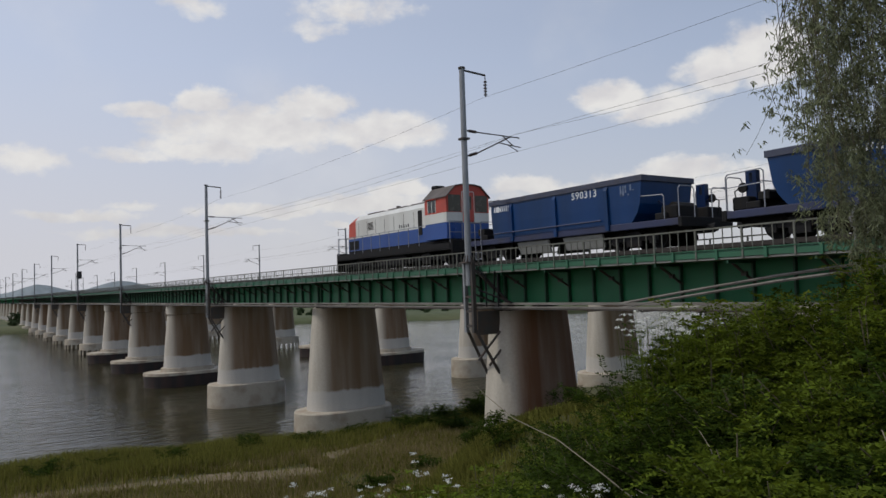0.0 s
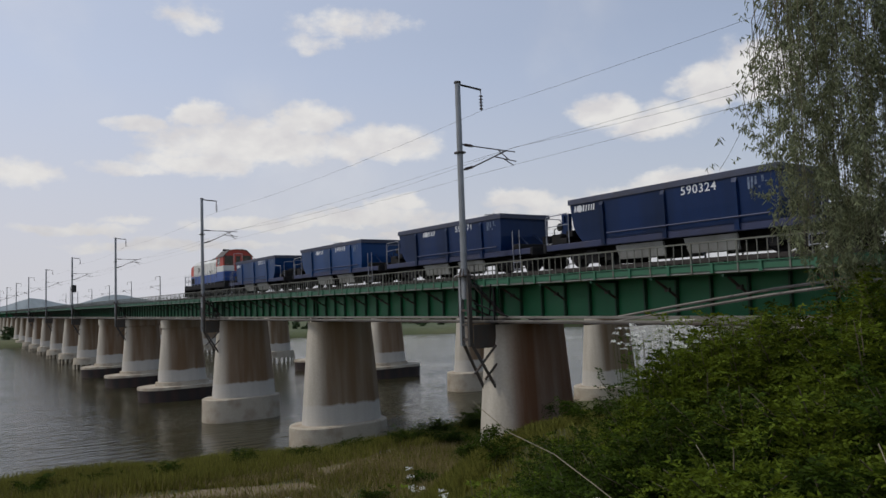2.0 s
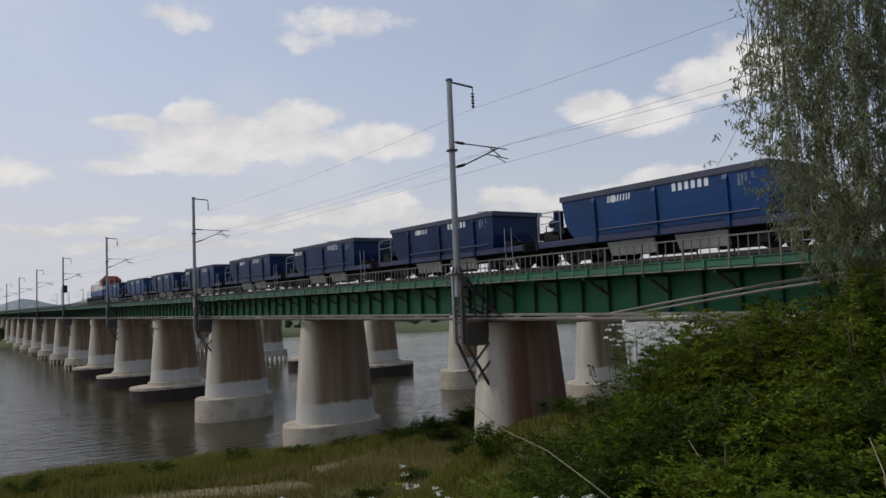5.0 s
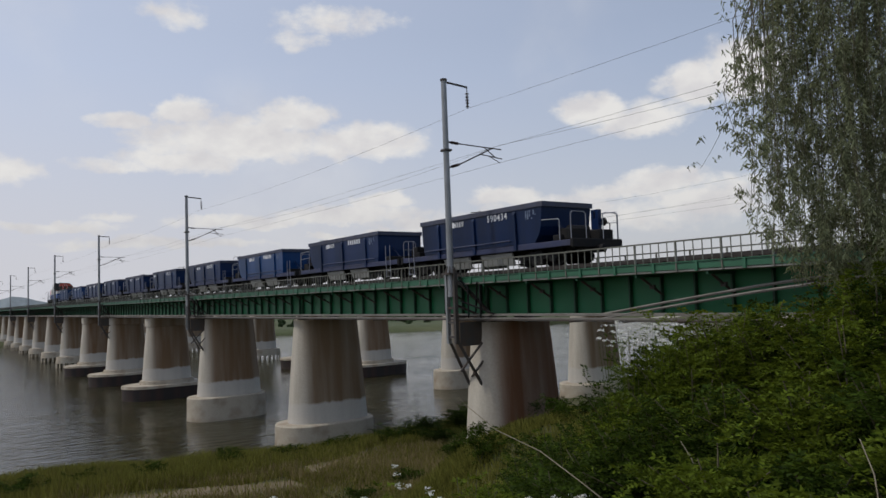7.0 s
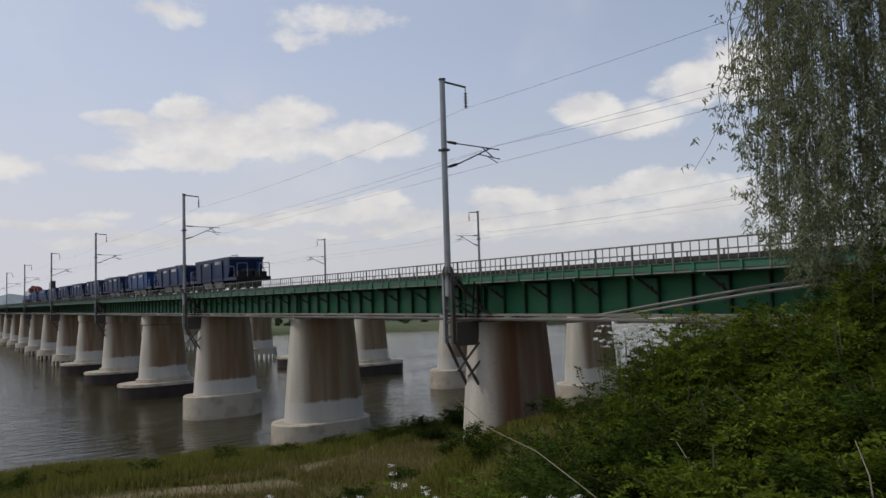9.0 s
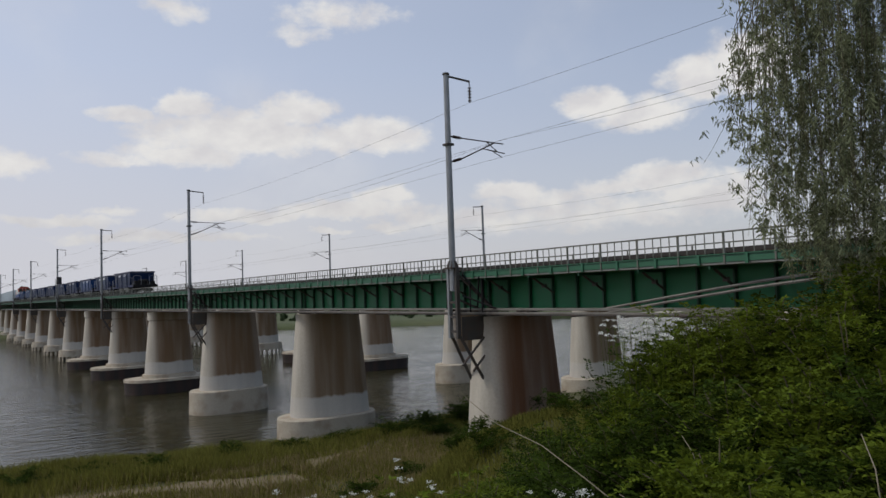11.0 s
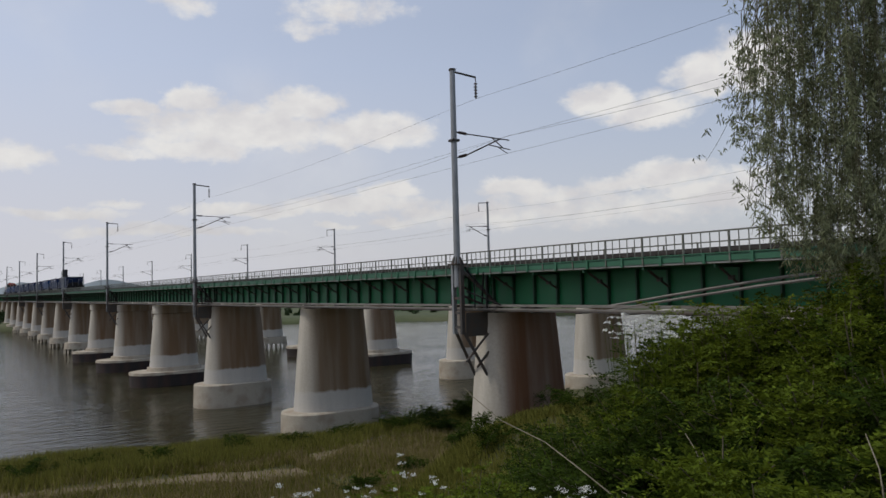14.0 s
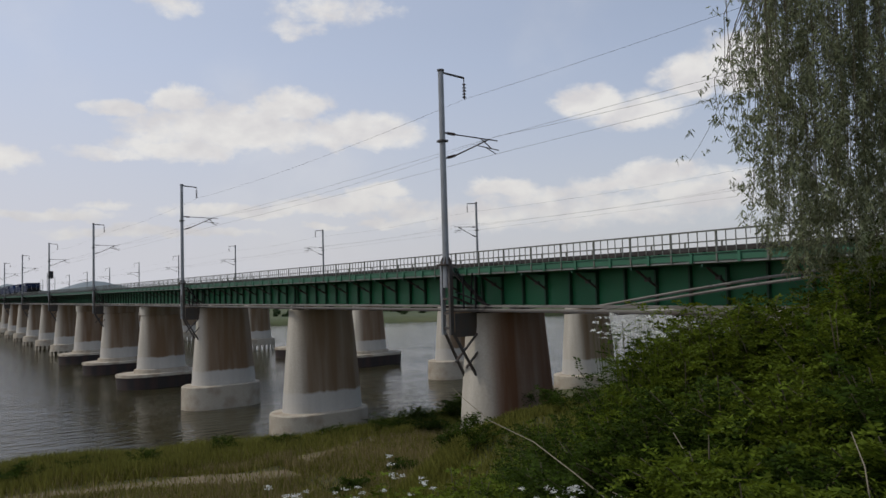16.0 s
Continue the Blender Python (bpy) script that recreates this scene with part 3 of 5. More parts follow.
    # pale cable duct hung along the lower flange
    for z, h, mt in ((-0.85, 0.05, DUCT), (-1.0, 0.038, DUCT), (-1.075, 0.03, DARKSTEEL)):
        part("cable_duct", box(-2.12, -2.0, 0.0, SPAN, z - h, z + h, 0.01), mt, s)
    hanger = mesh_of(box(-2.14, -1.1, -0.03, 0.03, -1.15, -1.11), "duct_hanger", DARKSTEEL)
    for i in range(8):
        piece("duct_hanger", hanger, s, (0, 1.2 + i * 2.5, 0))
    return s


def build_pier(kind, lift=0.0, seed=0):
    """A tapered round-ended pier; its origin is at the shaft's foot, 6.9 m under the bearings."""
    s = thing("bridge_pier", {"land": "tapered round-ended concrete pier, rust-stained, standing in grass",
                              "plinth": "tapered concrete pier with brown rust streaks on a round-ended plinth",
                              "caisson": "tapered concrete pier on a broad dark caisson in the water",
                              "skirt": "tapered concrete pier on a drum above a ring of piles"}[kind], "bridge pier", "bridge piers")
    H = 6.85
    g = 0.22 if kind == "plinth" else 0.0
    bm = stadium_loft([(0, 2.65 + g, 1.5), (H * 0.5, 2.38 + g, 1.28), (H - 0.75, 2.14 + g, 1.09), (H - 0.45, 2.1 + g, 1.07), (H, 2.1 + g, 1.07)])
    bmesh.ops.translate(bm, verts=bm.verts[:], vec=(g * 1.1, 0, 0))
    shaft = part("shaft", bm, RUSTY_CONCRETE if kind == "land" else CONCRETE, s, "", True)
    if kind == "caisson":
        part("cap", stadium_loft([(H - 0.95, 2.12, 1.1), (H - 0.9, 2.3, 1.24), (H - 0.02, 2.3, 1.24), (H + 0.002, 2.27, 1.2)]), CONCRETE, s, "", True)
    for x in (-1.15, 1.15):
        for y in (-0.3, 0.3):
            part("bearing", box(x - 0.22, x + 0.22, y - 0.2, y + 0.2, H, H + 0.3, 0.02), DARKSTEEL, shaft)
    if kind == "plinth":
        part("plinth", stadium_loft([(-2.6, 3.55, 2.05), (-0.1, 3.5, 2.0), (-0.02, 3.42, 1.92), (0.0, 2.8, 1.4)]), PLINTH, s, "", True)
    elif kind == "land":
        part("plinth", stadium_loft([(-2.6, 3.25, 2.05), (-0.1, 3.2, 2.0), (0.0, 2.6, 1.4)]), PLINTH, s, "", True)
    elif kind == "caisson":
        part("plinth", stadium_loft([(-0.45, 2.95, 1.8), (-0.05, 2.9, 1.75), (0.0, 2.6, 1.45)]), PLINTH, s, "", True)
        part("caisson_cap", stadium_loft([(-0.75, 4.85, 2.6), (-0.46, 4.8, 2.55), (-0.44, 2.9, 1.8)]), PLINTH, s, "pale worn caisson top", True)
        part("caisson", stadium_loft([(-4.5, 4.6, 2.4), (-0.75, 4.78, 2.54)]), CAISSON, s, "dark wet caisson", True)
    else:
        part("drum", stadium_loft([(-1.2, 3.3, 2.1), (-0.1, 3.2, 2.0), (0, 2.6, 1.4)]), PLINTH, s, "", True)
        me = mesh_of(box(-0.16, 0.16, -0.08, 0.08, -3.2, -1.2, 0.02), "pile_post", PLINTH)
        for i in range(22):
            a = 2 * math.pi * i / 22
            piece("pile_post", me, s, (3.2 * math.cos(a) * 1.02, 2.0 * math.sin(a) * 1.1, 0), a + math.pi / 2)
    # the piers stand a little off the middle of the track; the bearings stay under the girders
    for o in s.children:
        o.location.x += PIER_OFF
    for o in shaft.children:
        o.location.x -= PIER_OFF
    return s


PIER_FOOT, PIER_OFF = -8.05, 0.32
PIERS = {k: build_pier(k) for k in ("land", "plinth", "caisson", "skirt")}


def pier_at(kind, x, y, z=PIER_FOOT, used=set()):
    m = pose(x, y, z)
    if kind in used:
        return copy_thing(PIERS[kind], m)
    used.add(kind)
    PIERS[kind].matrix_basis = m
    return PIERS[kind]


for i in range(-2, 34):
    kind = "land" if i <= 0 else "plinth" if i < 3 else "caisson" if i < 6 else "skirt" if i < 12 else "plinth"
    pier_at(kind, TRACK_X, PIER_Y0 + SPAN * i)
for i in range(-2, 22):
    kind = "land" if i <= 0 else "plinth" if i < 3 else "caisson" if i < 5 else "skirt" if i < 10 else "plinth"
    pier_at(kind, BACK_X - PIER_OFF, BACK_Y0 + SPAN * i)

span = build_span()
span.matrix_basis = pose(TRACK_X, PIER_Y0 - SPAN, 0)
NEAR_SPANS = [span] + [copy_thing(span, pose(TRACK_X, PIER_Y0 + SPAN * i, 0)) for i in range(-3, 14) if i != -1]


def build_far_span(length, label, group):
    """The same girder seen only from afar: fewer pieces."""
    s = thing("bridge_span", label, "bridge span", group)
    for x in (-1.15, 1.15):
        part("girder", i_beam(x, 0.05, length - 0.05), GREEN, s)
        bm = bmesh.new()
        for i in range(15):
            y = 0.25 + (length - 0.5) * i / 14
            quad_box(bm, x - 0.16, x + 0.16, y - 0.03, y + 0.03, -0.81, 0.51)
        tagged(part("stiffener", bm, GREEN, s), kind="stuff")
    part("deck", box(-2.62, 2.62, 0.03, length - 0.03, 0.565, 0.66), SLEEPER, s)
    for sgn in (-1, 1):
        part("edge_beam", box(sgn * 2.62 - 0.03, sgn * 2.62 + 0.03, 0.03, length - 0.03, 0.56, 0.86), GREEN, s)
        bm = bmesh.new()
        quad_box(bm, sgn * 2.62 - 0.02, sgn * 2.62 + 0.02, 0, length, 1.48, 1.52)
        for i in range(60):
            y = length * i / 60
            quad_box(bm, sgn * 2.62 - 0.012, sgn * 2.62 + 0.012, y - 0.012, y + 0.012, 0.862, 1.48)
        tagged(part("railing", bm, RAILING, s), kind="stuff")
    for x in (-0.75, 0.75):
        part("rail", box(x - 0.035, x + 0.035, 0, length, 0.66, RAIL_Z), RAILSTEEL, s)
    return s


fs = build_far_span(SPAN, "green plate girder span of the second railway bridge", "spans of the far bridge")
fs.matrix_basis = pose(BACK_X, BACK_Y0 - SPAN, 0)
for i in range(-3, 22):
    if i != -1:
        copy_thing(fs, pose(BACK_X, BACK_Y0 + SPAN * i, 0))
fe = build_far_span(SPAN, "green plate girder span far along the near bridge", "spans of the near bridge")
fe.matrix_basis = pose(TRACK_X, PIER_Y0 + SPAN * 14, 0)
for i in range(15, 34):
    copy_thing(fe, pose(TRACK_X, PIER_Y0 + SPAN * i, 0))

# railings: pickets between two rails
RAIL_TOP, RAIL_LOW = 1.52, 0.865
RY0, RY1 = PIER_Y0 - 3 * SPAN, PIER_Y0 + 14 * SPAN
for x, side in ((TRACK_X - 2.65, "near"), (TRACK_X + 2.65, "off")):
    r = thing("railing", "weathered grey steel railing with thin upright bars along the bridge deck", "railing", "bridge railings")
    part("top_rail", box(x - 0.03, x + 0.03, RY0, RY1, RAIL_TOP - 0.025, RAIL_TOP + 0.025), RAILING, r)
    picket = mesh_of(box(-0.013, 0.013, -0.013, 0.013, RAIL_LOW, RAIL_TOP - 0.025), "picket", RAILING)
    post = mesh_of(box(-0.028, 0.028, -0.028, 0.028, RAIL_LOW - 0.3, RAIL_TOP - 0.025), "post", RAILING)
    step = 0.331
    y, k, rest = 6.6, 0, bmesh.new()
    while y < RY1:
        if k % 5 == 0:
            if k < 250:
                piece("post", post, r, (x, y, 0))
            else:
                quad_box(rest, x - 0.028, x + 0.028, y - 0.028, y + 0.028, RAIL_LOW, RAIL_TOP - 0.025)
        elif side == "off":
            pass
        elif k < 300:
            piece("picket", picket, r, (x, y, 0))
        else:
            quad_box(rest, x - 0.013, x + 0.013, y - 0.013, y + 0.013, RAIL_LOW, RAIL_TOP - 0.025)
        k += 1
        y += step
    far = part("far_picket", rest, RAILING, r)
    tagged(far, kind="stuff")

# cable duct that climbs from the first pier on the land to the deck
cd = thing("cable_duct", "pale grey cable ducts climbing along the green girder", "cable duct")
for dz in (0.0, -0.16):
    pts = [(20.34, 18.7, -0.84 + dz), (20.3, 16.0, -0.47 + dz), (20.2, 12.5, -0.02 + dz), (20.1, 9.0, 0.34 + dz), (20.0, 4.0, 0.72 + dz)]
    part("duct_run", path_tube(pts, 0.05), DUCT, cd)


# ---- catenary masts and wires ----
def build_mast(lower=True, signal=False):
    s = thing("catenary_mast", "grey steel overhead line mast with cantilever arm and insulators", "overhead line mast", "overhead line masts")
    pole = part("pole", bar((0, 0, 0.0), (0, 0, 9.88), 0.155, 0.125, 14), STEEL, s, "", True)
    part("cap", bar((0, 0, 9.84), (0, 0, 9.92), 0.16, None, 12), DARKSTEEL, pole)
    part("clamp", box(-0.2, 0.2, -0.2, 0.2, 6.58, 6.68, 0.02), DARKSTEEL, pole)
    bm = bmesh.new()
    tube(bm, (0, 0, 9.8), (1.32, 0, 9.72), 0.05, None, 8)
    tube(bm, (1.32, 0, 9.74), (1.32, 0, 9.5), 0.025, None, 6)
    part("feeder_arm", bm, DARKSTEEL, s)
    bm = bmesh.new()
    for i in range(5):
        z = 9.46 - i * 0.15
        tube(bm, (1.32, 0, z), (1.32, 0, z - 0.06), 0.05, 0.1, 10)
        tube(bm, (1.32, 0, z - 0.06), (1.32, 0, z - 0.15), 0.03, None, 8)
    part("insulator_string", bm, INSUL, s, "brown porcelain insulator string")
    for a, b in (((0.14, 0, 7.03), (0.75, 0, 7.0)), ((0.14, 0, 5.86), (0.75, 0, 6.05))):
        bm = bmesh.new()
        a, b = Vector(a), Vector(b)
        tube(bm, a, b, 0.04, None, 8)
        for i in range(7):
            p = a.lerp(b, 0.25 + 0.1 * i)
            q = a.lerp(b, 0.25 + 0.1 * i + 0.05)
            tube(bm, p, q, 0.075, 0.05, 8)
        part("rod_insulator", bm, INSUL, s)
    bm = bmesh.new()
    tube(bm, (0.75, 0, 7.0), (3.25, 0, 6.95), 0.028, None, 6)
    tube(bm, (0.75, 0, 6.05), (2.75, 0, 6.98), 0.035, None, 6)
    tube(bm, (2.2, 0, 6.98), (2.85, 0, 6.55), 0.025, None, 6)
    tube(bm, (1.95, 0, 6.62), (3.3, 0, 6.5), 0.025, None, 6)
    tube(bm, (2.55, 0, 6.55), (3.15, 0, 6.3), 0.02, None, 6)
    part("cantilever", bm, DARKSTEEL, s)
    part("base_flange", box(-0.32, 0.32, -0.32, 0.32, 1.0, 1.06, 0.01), DARKSTEEL, s)
    for i in range(8):
        ca, sa = 0.2 * math.cos(math.pi / 4 * i), 0.2 * math.sin(math.pi / 4 * i)
        part("base_gusset", bar((ca * 1.25, sa * 1.25, 1.06), (ca * 0.8, sa * 0.8, 1.36), 0.04, 0.02, 5), DARKSTEEL, s)
    if lower:
        for y in (-0.3, 0.3):
            bm = bmesh.new()
            quad_box(bm, -0.09, 0.09, y - 0.07, y + 0.07, -2.1, 1.0)
            part("support_leg", bm, DARKSTEEL if y < 0 else STEEL, s)
        for i in range(5):
            z = -1.8 + i * 0.65
            part("batten", box(-0.05, 0.05, -0.23, 0.23, z - 0.05, z + 0.05), DARKSTEEL, s)
        for y in (-0.3, 0.3):
            bm = bmesh.new()
            tube(bm, (0, y, -1.9), (1.25, y * 1.6, -4.1), 0.07, None, 6)
            tube(bm, (1.25, y * 1.6, -4.1), (1.27, y * 1.6, -5.0), 0.06, None, 6)
            part("knee_brace", bm, DARKSTEEL, s)
        bars("cross_brace", (((0.15, -0.32, -3.3), (1.3, -0.45, -2.1)), ((0.7, -0.35, -3.6), (1.3, -0.5, -2.9)), ((0.1, -0.3, -0.4), (1.5, -0.3, -0.95)),
                             ((0.1, -0.3, 0.7), (1.5, -0.9, -0.85)), ((0.1, 0.3, -0.85), (1.6, 0.3, -1.0))), 0.055, DARKSTEEL, s)
        bars("lattice_bar", (((0.25, -0.35, 0.72), (1.0, -1.5, -0.75)), ((0.3, -1.5, 0.6), (1.0, -0.45, -0.7)), ((0.4, -1.55, 0.45), (0.4, -1.55, -0.95)), ((0.95, -0.9, 0.45), (0.95, -0.9, -0.95)),
                             ((0.4, -0.7, 0.5), (0.4, -0.7, -0.95)), ((0.2, -0.4, -0.2), (1.0, -1.9, -0.85)), ((0.05, 0.35, 0.6), (0.7, 1.5, -0.8))), 0.04, BLACK, s)
        part("gusset_plate", box(0.12, 1.55, -0.42, -0.38, -2.2, -1.15), DARKSTEEL, s)
    else:
        part("support_leg", box(-0.2, 0.2, -0.2, 0.2, -1.2, 1.0), DARKSTEEL, s)
    return s


MAST_X, MAST_Y0, MAST_STEP = 19.35, 26.67, 40.0
mast = build_mast()
mast.matrix_basis = pose(MAST_X, MAST_Y0, 0)
for i in (-1, 1, 2, 3, 4, 5):
    copy_thing(mast, pose(MAST_X, MAST_Y0 + MAST_STEP * i, 0))
mast_far = build_mast(False)
mast_far.matrix_basis = pose(MAST_X, MAST_Y0 + MAST_STEP * 6, 0)
for i in range(7, 14):
    copy_thing(mast_far, pose(MAST_X, MAST_Y0 + MAST_STEP * i, 0))
for i in range(-1, 10):
    copy_thing(mast_far, pose(BACK_X + 3.5, 67.4 + MAST_STEP * i, 0, 0, 0, 180))

def wire(name, x, z, sag, y0, label, n=14, r=0.006, lo=-2, hi=12):
    bm = bmesh.new()
    for k in range(lo, hi):
        m = n if k < 4 else 5
        pts = [(x, y0 + MAST_STEP * (k + i / m), z - sag * 4 * (i / m) * (1 - i / m)) for i in range(m + 1)]
        for a, b in zip(pts, pts[1:]):
            tube(bm, a, b, r, None, 4)
    return tagged(part(name, bm, WIRE), label, "overhead wire")


for x, y0, s in ((MAST_X, MAST_Y0, 1), (BACK_X + 3.5, 67.4, -1)):
    wire("feeder_wire", x + s * 1.32, 8.72, 0.35, y0, "thin dark feeder wire strung from mast to mast")
    wire("messenger_wire", x + s * 3.15, 7.15, 0.5, y0, "thin dark messenger wire over the track")
    wire("contact_wire", x + s * 3.1, 6.3, 0.05, y0, "thin dark contact wire over the track")
    wire("return_wire", x + s * 2.4, 6.9, 0.12, y0, "thin dark wire over the track")

# round signal on the fourth mast
sg = thing("signal_head", "black round railway signal on the side of a mast", "signal")
part("head", bar((19.55, 146.2, 3.6), (19.55, 146.2, 4.9), 0.42, None, 12), SIGNALBLACK, sg)
bm = bmesh.new()
for y in (146.0, 146.4):
    tube(bm, (19.0, y, 0.6), (19.0, y, 4.6), 0.03, None, 5)
for i in range(10):
    tube(bm, (19.0, 146.0, 0.9 + i * 0.38), (19.0, 146.4, 0.9 + i * 0.38), 0.02, None, 4)
part("ladder", bm, STEEL, sg)
part("bracket", box(19.0, 19.6, 146.15, 146.5, 4.0, 4.1), DARKSTEEL, sg)


# ---- train ----
def build_wagon():
    """Ballast hopper; origin on the rails under its middle, +y the way it runs."""
    w = thing("hopper_wagon", "blue ballast hopper wagon with white markings and end handrails", "freight wagon", "wagons of the train")
    zt, zb = 2.95, 1.275
    f0, r0, f1, r1 = 5.1, -3.9, 4.3, -3.1
    hw, hb = 1.45, 1.40
    bm = bmesh.new()
    rings = []
    for x, y0, y1, z in ((hw, r0, f0, zt), (hw, r0 + 0.04, f0 - 0.04, zt - 0.28), (1.43, r0 + 0.05, f0 - 0.14, 1.95), (1.41, r0 + 0.1, f0 - 0.3, 1.6), (hb, r0 + 0.16, f0 - 0.58, zb)):
        rings.append([bm.verts.new(p) for p in ((-x, y0, z), (x, y0, z), (x, y1, z), (-x, y1, z))])
    o, b = rings[0], rings[-1]
    i_ = [bm.verts.new(p) for p in ((-hw + 0.07, r0 + 0.07, zt), (hw - 0.07, r0 + 0.07, zt), (hw - 0.07, f0 - 0.07, zt), (-hw + 0.07, f0 - 0.07, zt))]
    j = [bm.verts.new(p) for p in ((-0.6, r1 + 1.2, zb + 0.15), (0.6, r1 + 1.2, zb + 0.15), (0.6, f1 - 1.2, zb + 0.15), (-0.6, f1 - 1.2, zb + 0.15))]
    for a, c in [*zip(rings, rings[1:]), (i_, o), (j, i_)]:
        for k in range(4):
            bm.faces.new((a[k], a[(k + 1) % 4], c[(k + 1) % 4], c[k]))
    bm.faces.new(b)
    bm.faces.new(j)
    bmesh.ops.recalc_face_normals(bm, faces=bm.faces[:])
    body = part("hopper_body", bm, BLUE, w)
    bm = bmesh.new()
    e = 0.05
    quad_box(bm, -hw - e, -hw + 0.06, r0 - e, f0 + e, zt - 0.17, zt + 0.04)
    quad_box(bm, hw - 0.06, hw + e, r0 - e, f0 + e, zt - 0.17, zt + 0.04)
    quad_box(bm, -hw + 0.06, hw - 0.06, r0 - e, r0 + 0.06, zt - 0.17, zt + 0.038)
    quad_box(bm, -hw + 0.06, hw - 0.06, f0 - 0.06, f0 + e, zt - 0.17, zt + 0.038)
    part("rim", bm, RIM, body, "dark worn top rim")
    for s in (-1, 1):
        for y in (3.35, 0.45, -2.4):
            bm = extrude_profile([(s * (hb + 0.012), 1.06), (s * (hb + 0.09), 1.06), (s * (hw + 0.085), zt - 0.36), (s * (hw + 0.008), zt - 0.18)], "y", y - 0.09, y + 0.09)
            part("rib", bm, BLUE, body)
        part("lower_bar", bar((s * (hb + 0.13), -3.6, zb + 0.2), (s * (hb + 0.13), 3.1, zb + 0.2), 0.035, None, 6), BLUESILL, w)
        part("side_sill", box(s * 1.36 - 0.06, s * 1.36 + 0.06, -5.9, 6.7, 1.02, 1.27, 0.02), BLUESILL, w, "dusty blue side sill")
    part("underframe", box(-0.7, 0.7, -5.8, 6.6, 0.78, 1.2, 0.03), BLACK, w)
    for y in (-5.9, 6.7):
        part("headstock", box(-1.45, 1.45, y - 0.09, y + 0.09, 0.95, 1.3, 0.02), BLACK, w)
        s = 1 if y > 0 else -1
        part("coupler", bar((0, y, 0.92), (0, y + s * 0.42, 0.92), 0.13, 0.16, 8), BLACK, w)
        part("platform", box(-1.4, 1.4, min(y, y - s * 2.3), max(y, y - s * 2.3), 1.21, 1.272), BLACK, w)
    for y0, y1 in ((0.7, 2.9), (-2.25, -0.2)):
        for s in (-1, 1):
            bm = bmesh.new()
            v = [bm.verts.new(p) for p in ((s * 1.3, y0, 0.98), (s * 1.3, y1, 0.98), (s * 1.12, y1 - 0.05, 0.46), (s * 1.12, y0 + 0.05, 0.46),
                                           (s * 1.2, y0, 0.98), (s * 1.2, y1, 0.98), (s * 1.02, y1 - 0.05, 0.46), (s * 1.02, y0 + 0.05, 0.46))]
            for f in ((0, 1, 2, 3), (7, 6, 5, 4), (0, 4, 5, 1), (1, 5, 6, 2), (2, 6, 7, 3), (3, 7, 4, 0)):
                bm.faces.new([v[i] for i in f])
            bmesh.ops.recalc_face_normals(bm, faces=bm.faces[:])
            part("discharge_door", bm, GREYDOOR, w, "dusty grey discharge door")
    # platform gear: slanting end supports, brake cylinder, control column, handrails
    for end, y0 in ((-1, -4.9), (1, 6.0)):
        for x in (-0.5, 0.5):
            part("end_support", bar((x, y0, 1.28), (x, y0 - end * 0.95, 2.05), 0.045, None, 6), BLUE, w)
        part("end_beam", box(-1.3, 1.3, min(y0, y0 - end * 0.5), max(y0, y0 - end * 0.5), 1.285, 1.52, 0.03), BLACK, w)
    part("brake_cylinder", bevelled(bar((-0.5, 5.75, 1.75), (0.6, 5.75, 1.75), 0.2, None, 12), 0.02), BLACK, w)
    part("equipment_box", box(-1.25, -0.2, 5.2, 5.6, 1.53, 1.8, 0.03), BLACK, w)
    part("equipment_box", box(0.1, 1.1, -5.4, -4.9, 1.53, 1.85, 0.03), BLACK, w)
    # slotted control column, its plate along the wagon, with a valve chest at its foot
    bm = bmesh.new()
    for y0, y1, z0, z1 in ((5.92, 6.05, 2.2, 2.5), (6.17, 6.3, 2.2, 2.5), (5.92, 6.3, 2.5, 2.58), (5.92, 6.3, 1.28, 2.2)):
        quad_box(bm, -0.78, -0.56, y0, y1, z0, z1)
    part("control_column", bm, BLUE, w, "dark slotted control column on the end platform")
    part("valve_chest", box(-1.2, -0.35, 5.95, 6.55, 1.285, 1.72, 0.04), BLACK, w)
    part("valve_chest", box(0.0, 1.15, 5.65, 6.4, 1.285, 1.78, 0.05), BLACK, w)
    part("air_pipe", path_tube([(-0.95, 6.55, 1.4), (-0.95, 6.6, 1.95), (-0.7, 6.55, 2.05), (-0.62, 6.33, 1.98)], 0.022), BLACK, w)
    part("hand_wheel", bevelled(bar((-0.83, 6.4, 2.05), (-0.79, 6.4, 2.05), 0.17, None, 14), 0.01), BLACK, w)
    for s in (-1, 1):
        bend = [(1.4, 6.62, 1.28), (1.4, 6.62, 2.36), (1.4, 6.54, 2.46), (1.4, 5.36, 2.5), (1.4, 5.27, 2.42), (1.4, 5.27, 1.28)]
        if s > 0:
            bend = [(1.4, 6.02, 1.28), (1.4, 6.02, 2.08), (1.4, 5.95, 2.15), (1.4, 4.98, 2.2)]
        part("handrail", path_tube([(s * x, y, z) for x, y, z in bend], 0.021), HANDRAIL, w)
        if s < 0:
            bars("handrail_bar", (((s * 1.4, 6.58, 2.02), (s * 1.4, 5.28, 2.06)),), 0.018, HANDRAIL, w)
        end = [(0.5, 6.62, 1.28), (0.5, 6.62, 2.3), (0.6, 6.62, 2.4), (1.25, 6.62, 2.4), (1.36, 6.62, 2.3), (1.36, 6.62, 1.28)]
        part("handrail", path_tube([(s * x, y, z) for x, y, z in end], 0.02), HANDRAIL, w)
        end = [(0.6, -5.82, 1.28), (0.6, -5.82, 2.1), (0.7, -5.82, 2.2), (1.25, -5.82, 2.2), (1.36, -5.82, 2.1), (1.36, -5.82, 1.28)]
